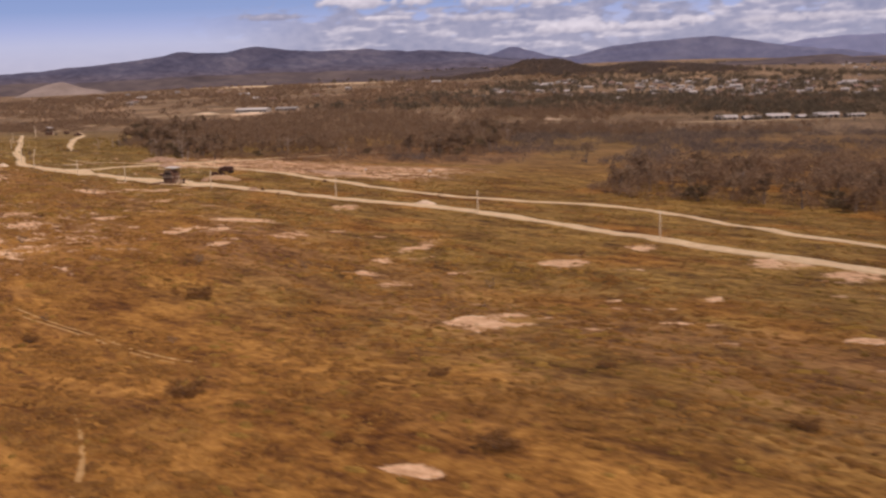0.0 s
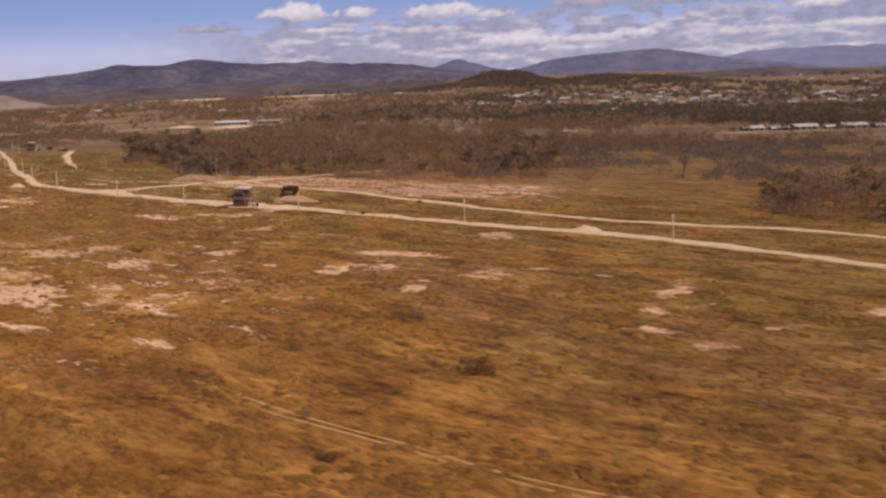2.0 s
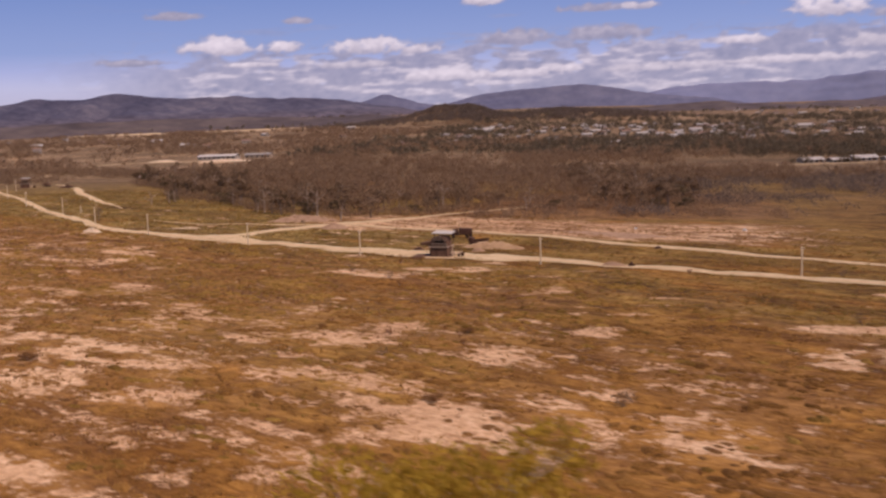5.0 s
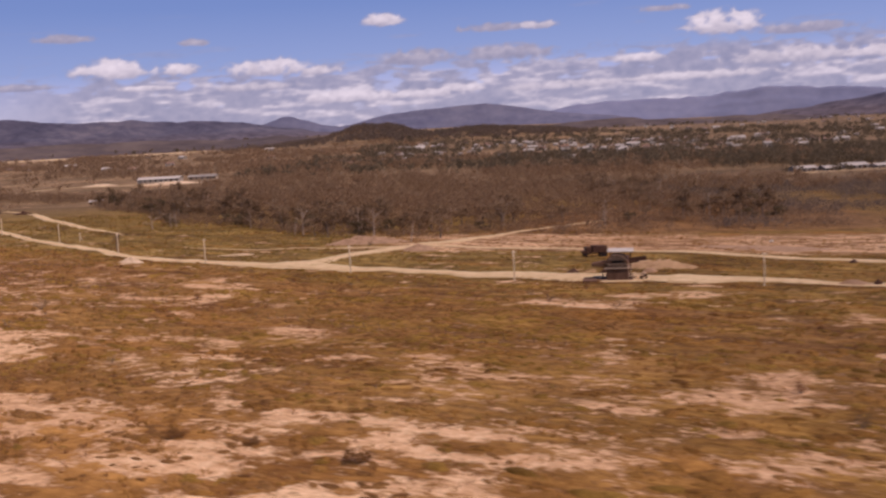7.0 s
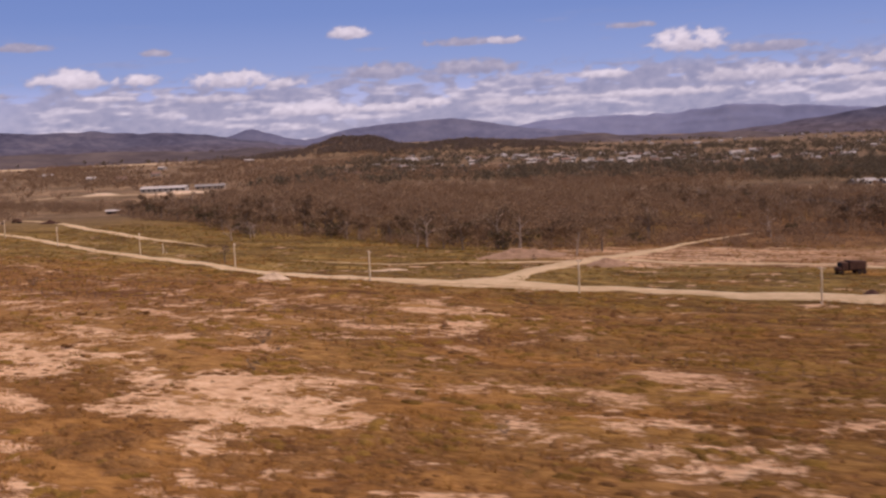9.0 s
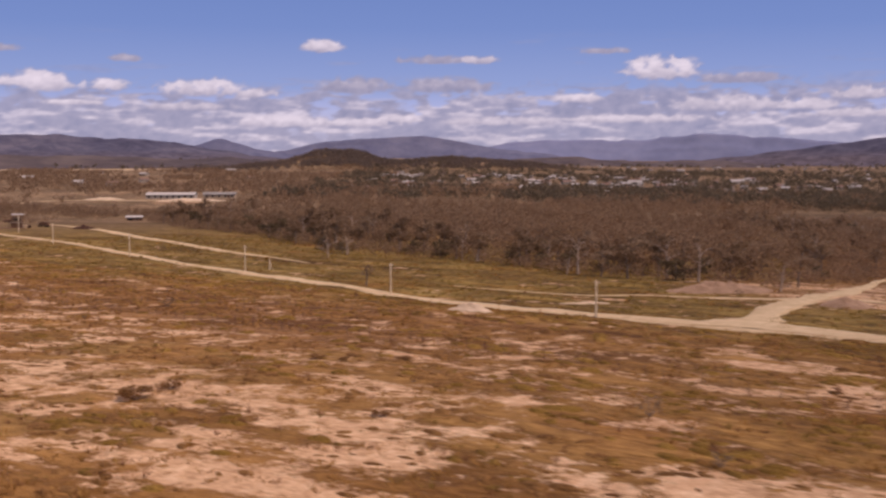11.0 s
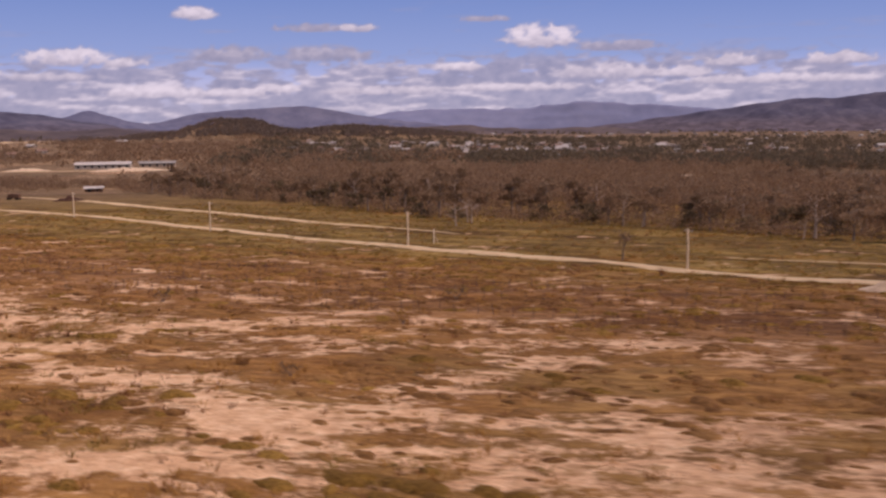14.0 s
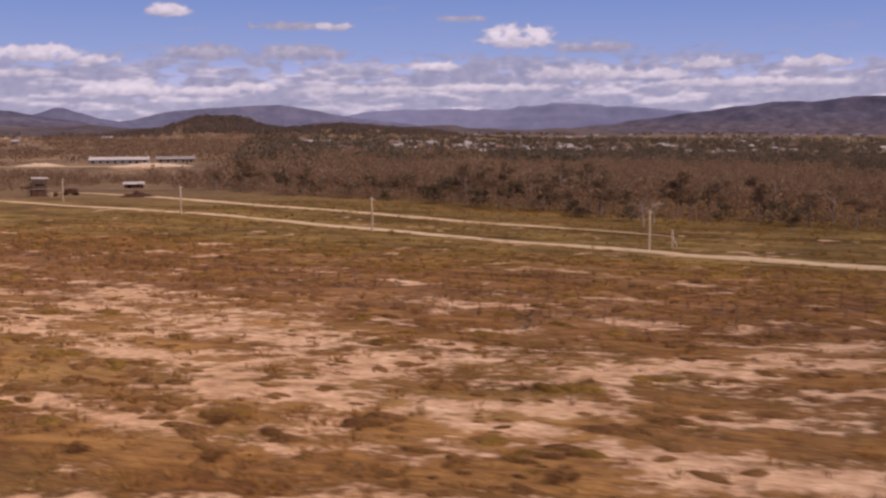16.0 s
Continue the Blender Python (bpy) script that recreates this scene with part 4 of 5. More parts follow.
# far woods, hill and town trees
def far_trees(name, xs, ys, seed, cards, leaf, height, spread, material, label):
    r = np.random.default_rng(seed)
    n = len(xs)
    zs = terrain(xs, ys)
    h = height * r.uniform(0.65, 1.25, n)
    lobes = 5
    lx = xs[:, None] + r.normal(0, 0.38, (n, lobes)) * spread
    ly = ys[:, None] + r.normal(0, 0.38, (n, lobes)) * spread
    lz = zs[:, None] + h[:, None] * r.uniform(0.35, 0.9, (n, lobes))
    c = np.stack([lx, ly, lz], -1).reshape(-1, 3)
    count = n * cards
    k = np.repeat(np.arange(n), cards) * lobes + r.integers(0, lobes, count)
    d = r.normal(size=(count, 3))
    d /= np.linalg.norm(d, axis=1)[:, None]
    p = c[k] + d * (spread * 0.42 * r.uniform(0.3, 1.1, count))[:, None]
    a = 0.7 * r.normal(size=(count, 3)) + 0.5 * d + np.array([0, 0, 0.8])
    a /= np.linalg.norm(a, axis=1)[:, None]
    b = np.cross(a, r.normal(size=(count, 3)))
    b /= np.linalg.norm(b, axis=1)[:, None]
    s = leaf * r.uniform(0.5, 1.4, count)[:, None]
    crowns = np.stack([p - a * s + b * s * 0.4, p - a * s * 0.4 - b * s * 0.5, p + a * s], 1).reshape(-1, 3)
    w = 0.02 * h
    base, top = np.c_[xs, ys, zs - 0.3], np.c_[xs + r.normal(0, 0.3, n), ys, zs + 0.7 * h]
    stems = []
    for ang in (0.0, 2.09, 4.19):
        o1 = np.c_[np.cos(ang) * w, np.sin(ang) * w, 0 * w]
        o2 = np.c_[np.cos(ang + 2.09) * w, np.sin(ang + 2.09) * w, 0 * w]
        stems.append(np.stack([base + o1, base + o2, top + o1 * 0.2], 1))
    ob = quad_soup(name, np.vstack([crowns, np.concatenate(stems).reshape(-1, 3)]), material, 3)
    return tagged(ob, label, "trees", kind="stuff")


def scatter(seed, count, lo, hi, keep):
    r = np.random.default_rng(seed)
    x, y = r.uniform(lo[0], hi[0], count), r.uniform(lo[1], hi[1], count)
    k = keep(x, y) > r.uniform(0, 1, count)
    return x[k], y[k]


far_trees("woodland", *scatter(1, 4300, (-150, 190), (180, 650), lambda x, y: inside(WOOD, x, y) * (edge_distance(WOOD, x, y) > 14) * (track_gap(x, y) > 4)
          * dense(x, y) * np.where(y < 420, 0.85, 0.55) * smooth(0.25, 0.5, fbm(x / 45, y / 45, 3, 9))), 2, 205, 0.34, 6.4, 3.8, M_WOODS, "dense brown half-bare woodland behind the tracks")
far_trees("woodland", *scatter(3, 900, (225, 60), (430, 205), lambda x, y: inside(WOOD_EAST, x, y) * (edge_distance(WOOD_EAST, x, y) > 6) * 0.95),
          4, 200, 0.34, 7.0, 4.2, M_WOODS, "thick brown scrub wood beside the field")
far_trees("undergrowth", *scatter(17, 3000, (-150, 190), (180, 480), lambda x, y: inside(WOOD, x, y) * (track_gap(x, y) > 3) * 0.9 * dense(x, y)), 18, 50, 0.28, 2.8, 2.8, M_WOODS, "tangled brown undergrowth beneath the trees")
far_trees("scrub", *scatter(5, 8500, (140, 205), (420, 560), lambda x, y: (1 - inside(WOOD, x, y)) * (0.95 * smooth(0.46, 0.54, fbm(x / 22, y / 30, 3, 19)) * smooth(480, 400, y) + 0.03)),
          6, 40, 0.30, 2.3, 3.4, M_GREY_SCRUB, "sparse low brown scrub over the open field")
far_trees("undergrowth", *scatter(27, 9000, (-150, 190), (180, 480), lambda x, y: inside(WOOD, x, y) * (edge_distance(WOOD, x, y) < 12) * (track_gap(x, y) > 3) * 0.75 * dense(x, y)), 28, 50, 0.28, 2.4, 3.0, M_WOODS, "dense brown thicket along the edge of the wood")
far_trees("undergrowth", *scatter(37, 5000, (225, 60), (430, 205), lambda x, y: inside(WOOD_EAST, x, y) * (edge_distance(WOOD_EAST, x, y) < 12) * 0.6), 38, 50, 0.28, 2.8, 3.0, M_WOODS, "dense brown thicket along the edge of the scrub wood")
far_trees("woodland", *scatter(29, 2600, (70, 380), (340, 610), lambda x, y: (1 - inside(WOOD, x, y)) * 0.75 * smooth(0.38, 0.56, fbm(x / 50, y / 30, 3, 83)) * smooth(330, 250, x) * (1 - smooth(160, 180, x) * smooth(470, 490, y))), 30, 140, 0.38, 4.6, 3.8, M_WOODS, "thin brown woodland behind the field")
far_trees("woodland", *scatter(31, 3000, (-110, 600), (330, 960), lambda x, y: (1 - inside(WOOD, x, y)) * 0.8 * smooth(0.34, 0.52, fbm(x / 70, y / 50, 3, 87)) * smooth(980, 860, y) * (1 - smooth(200, 220, x) * smooth(640, 620, y))), 32, 60, 0.66, 5.2, 5.0, M_WOODS, "brown scrub woodland between the wood and the town")
far_trees("scrub", *scatter(43, 2200, (70, 204), (190, 300), lambda x, y: (x - 0.35 * (y - 215) > 74) * (track_gap(x, y) > 4) * np.maximum(1 - dense(x, y), 0.5 * (y < 232)) * smooth(0.40, 0.52, fbm(x / 12, y / 9, 3, 27))), 44, 60, 0.26, 1.8, 3.0, M_WOODS, "low brown scrub beside the track into the wood")
far_trees("scrub", *scatter(33, 2600, (-280, 398), (-95, 600), lambda x, y: (1 - inside(WOOD, x, y)) * 0.8 * smooth(0.40, 0.58, fbm(x / 40, y / 26, 3, 97)) * (1 - smooth(-165, -155, x) * smooth(-118, -124, x) * smooth(515, 505, y)) * (1 - smooth(-215, -205, x) * smooth(-110, -118, x) * smooth(540, 555, y))), 34, 70, 0.36, 2.6, 3.6, M_WOODS, "low brown thicket at the far end of the plain")
far_trees("tree_belt", *scatter(7, 2600, (60, 560), (700, 900), lambda x, y: smooth(585, 605, y + 0.25 * (x - 200)) * smooth(0.38, 0.58, fbm(x / 60, y / 60, 3, 29) + 0.15 * smooth(680, 600, y))),
          8, 90, 0.62, 7.0, 4.8, M_TOWN_TREES, "dark tree belt at the far side of the field")
far_trees("far_trees", *scatter(9, 7200, (-900, 430), (-60, 1750), lambda x, y: (1 - inside(WOOD, x, y)) * smooth(0.46, 0.66, fbm(x / 90, y / 90, 3, 39) + 0.08 * smooth(700, 1100, y))
          * np.where((np.abs(x + 168) < 52) & (np.abs(y - 622) < 66), 0, 1)), 10, 44, 0.9, 4.4, 6.0, M_WOODS, "scattered brown scrub trees on the far plain")
far_trees("town_trees", *scatter(11, 5600, (-120, 640), (1300, 1900), lambda x, y: smooth(0.45, 0.55, fbm(x / 46, y / 80, 3, 49) + 0.10 * smooth(1000, 700, y))), 12, 44, 1.1, 6.6, 6.5, M_TOWN_TREES,
          "dark green-brown trees among the houses of the town")
far_trees("hill_trees", *scatter(13, 6000, (-440, 1640), (260, 1880), lambda x, y: (0.25 + 0.75 * smooth(0.40, 0.55, fbm(x / 40, y / 60, 3, 57))) * smooth(0, 14, terrain(x, y) + 10)), 14, 46, 1.2, 5.2, 7.0, M_GREY_SCRUB, "dark scrub trees covering the town hill")
far_trees("far_tree_lines", *scatter(15, 7000, (-2600, 1800), (2600, 3400), lambda x, y: 0.6 * smooth(0.54, 0.66, fbm(x / 260, y / 90, 3, 59))), 16, 16, 2.2, 8, 8.0, M_TOWN_TREES, "dark tree lines across the distant plain")


# ---- grass ----
def streak(x, y, seed):
    return fbm((0.81 * x - 0.59 * y) / 8, (0.59 * x + 0.81 * y) / 3, 3, seed)


def tufts(name, seed, count, keep, blades, height, width, material, label):
    r = np.random.default_rng(seed)
    s, d = r.uniform(-60, 610, count), 12 + 205 * r.uniform(0, 1, count) ** 1.5
    x, y = 300 - 0.83 * s + 0.56 * d, -177 + 0.56 * s + 0.83 * d
    ok = keep(x, y) > r.uniform(0, 1, count)
    ok &= ROAD_GAP(x, y) > 2.0 + 1.4 * smooth(20, 60, x)
    x, y = x[ok], y[ok]
    n = len(x)
    z = terrain(x, y) - 0.04
    h = height * r.uniform(0.5, 1.35, n) * (0.7 + 0.6 * fbm(x / 12, y / 12, 2, seed + 3))
    k = np.repeat(np.arange(n), blades)
    a = r.uniform(0, 2 * np.pi, n * blades)
    root = np.c_[x, y, z][k] + np.c_[np.cos(a), np.sin(a), 0 * a] * (width * r.uniform(0.1, 0.9, n * blades))[:, None]
    tip = root + np.c_[np.cos(a) * width * 0.8, np.sin(a) * width * 0.8, 0 * a] * r.uniform(0.2, 1.0, n * blades)[:, None]
    tip[:, 2] += h[k] * r.uniform(0.6, 1.1, n * blades)
    b = a + np.pi / 2 + r.uniform(-0.5, 0.5, n * blades)
    side = np.c_[np.cos(b), np.sin(b), 0 * b] * (0.085 * width)
    ob = quad_soup(name, np.stack([root - side, root + side, tip], 1).reshape(-1, 3), material, 3)
    return tagged(ob, label, "grass", kind="stuff")


ROAD_LINE = [(-146, 331), (-79, 262), (-24, 197), (5, 164), (36, 146), (63, 134), (88, 121), (118, 112), (170, 88), (214, 68), (257, 37), (330, -16)]
TRACK_LINE = [(10, 190), (56, 181), (84, 173), (130, 150), (177, 114), (206, 96), (251, 81), (290, 45), (340, 0)]
SAND_LINE = [(-120, 365), (-90, 318), (-52, 266), (-12, 214), (2, 206)]


def open_distance(line, x, y):
    return edge_distance(line + line[-2:0:-1], x, y)


def ROAD_GAP(x, y):
    return np.minimum(np.minimum(open_distance(ROAD_LINE, x, y), open_distance(TRACK_LINE, x, y) + 0.6), np.minimum(open_distance(SAND_LINE, x, y) + 0.8, open_distance([(40, 147), (54, 168), (86, 208)], x, y)))


tufts("dry_grass", 61, 44000, lambda x, y: (1 - 0.6 * ground_cover(x, y)[0]) * (1 - 0.7 * ground_cover(x, y)[1]) * smooth(0.30, 0.62, streak(x, y, 91)), 12, 0.40, 0.64, M_DRY, "tufts of dry orange-brown grass")
tufts("olive_grass", 62, 32000, lambda x, y: (1 - ground_cover(x, y)[0]) * ground_cover(x, y)[1] * smooth(0.28, 0.6, streak(x, y, 92)), 15, 0.38, 0.62, M_GREEN, "tufts of olive-green grass")
tufts("brown_weeds", 63, 44000, lambda x, y: (1 - 0.7 * ground_cover(x, y)[0]) * (0.05 + ground_cover(x, y)[2]) * smooth(0.35, 0.6, streak(x, y, 93)), 10, 0.52, 0.40, M_WEED, "stands of dry reddish-brown weeds")


def tussocks(name, seed, count, keep, blades, height, width, material, mat_material, label):
    """Low rounded clumps of grass: a soft mound, fringed with blades that bend outward."""
    r = np.random.default_rng(seed)
    s, d = r.uniform(-60, 610, count), 12 + 110 * r.uniform(0, 1, count) ** 1.4
    x, y = 300 - 0.83 * s + 0.56 * d, -177 + 0.56 * s + 0.83 * d
    ok = (keep(x, y, s, d) > r.uniform(0, 1, count)) & (ROAD_GAP(x, y) > 4)
    x, y = x[ok], y[ok]
    n = len(x)
    size = r.uniform(0.45, 1.3, n) * (0.5 + 1.0 * fbm(x / 9, y / 9, 2, seed))
    z = terrain(x, y)
    k = np.repeat(np.arange(n), blades)
    a, q = r.uniform(0, 2 * np.pi, n * blades), np.sqrt(r.uniform(0.1, 1, n * blades))
    away = np.c_[np.cos(a), np.sin(a), 0 * a]
    root = np.c_[x, y, z - 0.05][k] + away * np.array([1.25, 0.8, 0]) * (width * q * size[k])[:, None]
    tip = root + away * (0.30 * width * size[k] * (0.3 + q))[:, None]
    root[:, 2] += (height * size[k]) * 0.5 * (1 - q ** 2)
    tip[:, 2] += height * size[k] * (1.05 - 0.7 * q ** 2) * r.uniform(0.7, 1.1, n * blades)
    b = r.uniform(0, np.pi, n * blades)
    side = np.c_[np.cos(b), np.sin(b), 0 * b] * (0.05 * r.uniform(0.6, 1.4, n * blades))[:, None]
    tagged(quad_soup(name, np.stack([root - side, root + side, tip], 1).reshape(-1, 3), material, 3), label, "grass", kind="stuff")
    sides, turn = 7, np.radians(-36) + r.normal(0, 0.4, n)
    long, wide, verts = width * size * r.uniform(1.1, 2.1, n), width * size * r.uniform(0.7, 1.0, n), []
    for share, up in ((1.0, -0.12), (0.68, 0.55), (0.0, 0.86)):
        for i in range(sides if share else 1):
            g = 2 * np.pi * i / sides
            rag = share * r.uniform(0.75, 1.2, n)
            u, v = np.cos(g) * long * rag, np.sin(g) * wide * rag
            verts.append(np.c_[x + u * np.cos(turn) - v * np.sin(turn), y + u * np.sin(turn) + v * np.cos(turn), z + up * height * size])
    verts = np.stack(verts, 1).reshape(-1, 3)
    m = 2 * sides + 1
    tri = []
    for i in range(sides):
        j = (i + 1) % sides
        tri += [(i, j, sides + j), (i, sides + j, sides + i), (sides + i, sides + j, 2 * sides)]
    faces = (np.array(tri)[None] + (np.arange(n) * m)[:, None, None]).reshape(-1, 3)
    me = bpy.data.meshes.new(name + "_mats")
    me.vertices.add(len(verts))
    me.vertices.foreach_set("co", verts.astype(np.float32).ravel())
    me.loops.add(faces.size)
    me.loops.foreach_set("vertex_index", faces.astype(np.int32).ravel())
    me.polygons.add(len(faces))
    me.polygons.foreach_set("loop_start", np.arange(0, faces.size, 3, dtype=np.int32))
    me.update()
    me.polygons.foreach_set("use_smooth", np.ones(len(faces), dtype=bool))
    me.materials.append(mat_material)
    return tagged(new(name + "_mats", me), label.replace("rounded tussocks", "soft low mats"), "grass", kind="stuff")


def spotty(x, y, seed):
    return smooth(0.45, 0.56, fbm((0.81 * x - 0.59 * y) / 14, (0.59 * x + 0.81 * y) / 6, 4, seed))


def grown(x, y):
    return 1 - smooth(0.0, 0.38, ground_cover(x, y)[0])


tussocks("olive_tussocks", 64, 60000, lambda x, y, s, d: spotty(x, y, 401) * grown(x, y) * (0.15 + 0.85 * ground_cover(x, y)[1]) * (0.35 + 0.65 * smooth(200, 300, s)), 20, 0.27, 0.62, M_GREEN, M_MAT_OLIVE, "rounded tussocks of olive-brown grass")
tussocks("dry_tussocks", 65, 36000, lambda x, y, s, d: spotty(x, y, 411) * grown(x, y) * (1 - 0.6 * ground_cover(x, y)[1]) * smooth(330, 270, s), 20, 0.26, 0.62, M_TUSSOCK, M_MAT_DRY, "rounded tussocks of dry orange-brown grass")
tussocks("brown_tussocks", 66, 46000, lambda x, y, s, d: spotty(x, y, 411) * grown(x, y) * (1 - 0.6 * ground_cover(x, y)[1]) * smooth(270, 330, s), 20, 0.26, 0.62, M_WEED, M_MAT_BROWN, "rounded tussocks of dull brown grass")
tussocks("sand_tussocks", 67, 30000, lambda x, y, s, d: smooth(0.25, 0.5, ground_cover(x, y)[0]) * smooth(0.44, 0.56, fbm(x / 5, y / 5, 3, 421)) * (0.2 + 0.4 * smooth(150, 230, s)), 26, 0.12, 0.42, M_WEED, M_MAT_BROWN, "small rounded tussocks of brown weeds on the bare sand")

# low bushes on the plain
bush_kinds = {}
r2 = np.random.default_rng(19)
made = 0
while made < 90:
    x, y = r2.uniform(-230, 340), r2.uniform(-110, 330)
    d = 0.56 * (x - 300) + 0.83 * (y + 177)
    if not 40 < d < 205 or float(ROAD_GAP(np.array(x), np.array(y))) < 3 or inside(WOOD, np.array(x), np.array(y)):
        continue
    k = int(r2.integers(0, 3))
    if k not in bush_kinds:
        bush_kinds[k] = build_bush(x, y, 70 + k, (0.9, 1.2, 0.8)[k], 90, (M_WEED, M_CROWN, M_DRY)[k],
                                   ("low reddish-brown bush in the dry grass", "low grey-brown bush in the dry grass", "low straw-coloured bush in the dry grass")[k])
    else:
        copy_thing(bush_kinds[k], scaled(x, y, r2.uniform(0, 360), r2.uniform(0.6, 1.4)))
    made += 1

# larger brown bushes standing singly in the near field: x, y and half width
LONE_BUSHES = [(274, -95, 2.9), (278, -66, 1.6), (238, -86, 3.2), (299, -83, 1.9), (261, -72, 1.9), (208, -35, 3.4), (202, -67, 1.7), (128, -5, 1.6), (126, 28, 1.6), (143, -62, 2.1), (80, -12, 3.0),
               (63, 10, 1.4), (79, 3, 1.8), (70, 8, 1.1), (38, 22, 1.2), (-13, 107, 1.1), (-5, 82, 1.2), (-10, 106, 0.9), (-24, 92, 1.6), (-4, 106, 1.3), (-26, 88, 2.4), (-41, 91, 1.0), (-78, 125, 1.0), (-61, 127, 0.9),
               (-48, 185, 1.0), (-92, 137, 0.8), (-92, 131, 0.8), (-62, 167, 0.9), (-98, 133, 0.8)]
lone = None
for x, y, half in LONE_BUSHES:
    if lone is None:
        lone = build_bush(x, y, 88, 1.0, 700, M_SCRUB, "rounded dark brown bush standing in the dry grass", "single brown bushes", leaf=0.075)
        lone.scale = (half, half, half * 0.5)
    else:
        copy_thing(lone, pose(x, y, ground_z(x, y), 0, 0, 47 * x) @ Matrix.Diagonal((half / lone.scale[0], half / lone.scale[0], half / lone.scale[0], 1)))


# ---- poles ----
def build_pole(x, y, label):
    ob = thing("utility_pole", x, y, -35)
    v, f = tube(((0, 0, -0.4), (0.02, 0, 2.5), (0.0, 0.03, 5.4)), (0.15, 0.13, 0.10), 8)
    mesh_object("post", v, f, M_POLE, ob, smooth_faces=True)
    part("crossarm", box_bm(1.0, 0.10, 0.12, 0, 0.17, 5.05, 0.015), M_POLE, ob)
    for k in (-0.4, 0.4):
        v, f = tube(((k, 0.17, 5.09), (k, 0.17, 5.15), (k, 0.17, 5.24)), (0.03, 0.055, 0.03), 6)
        mesh_object("insulator", v, f, M_ROOF, ob)
    return tagged(ob, label, "pole", "poles along the dirt road")


POLES = [(272, 26), (225, 60), (176, 87), (129, 100), (89, 113.5), (57, 131), (22, 151), (-9, 180.5), (-41, 218), (-74.5, 250.5), (-107, 289.5), (-139, 346), (-178, 392)]
pole = None
for x, y in POLES:
    if pole is None:
        pole = build_pole(x, y, "weathered pale wooden pole with a short crossarm beside the dirt road")
    else:
        copy_thing(pole, pose(x, y, ground_z(x, y), 0, 0, -35 + 8 * math.sin(x)))


def build_stump_post(x, y, label):
    ob = thing("short_post", x, y, 12)
    v, f = tube(((0, 0, -0.3), (0.03, 0, 1.2), (0.02, 0.03, 2.4)), (0.14, 0.12, 0.09), 7)
    mesh_object("post", v, f, M_POLE, ob, smooth_faces=True)
    part("stay", box_bm(0.09, 0.09, 1.7, 0.45, 0.0, 0.75, 0.01, pose(0, 0, 0, 0, -24, 0)), M_POLE, ob)
    return tagged(ob, label, "post")


build_stump_post(-36.5, 221.5, "short pale stayed post beside the wooden pole")
for x, y, seed in ((-28, 257, 131), (-24, 263, 133)):
    build_tree(x, y, seed, 5.2, 3.4, 0, 0.2, M_CROWN, "dead grey tree with bare crooked limbs before the wood", bark=M_PALE_BARK, crown_base=0.15, group="lone trees on the plain")


# ---- guard post and what stands round it ----
def bag_mesh():
    bm = box_bm(0.62, 0.36, 0.24, 0, 0, 0.12, 0.09)
    me = bpy.data.meshes.new("sandbag")
    bm.to_mesh(me)
    bm.free()
    me.materials.append(M_BAG)
    return me


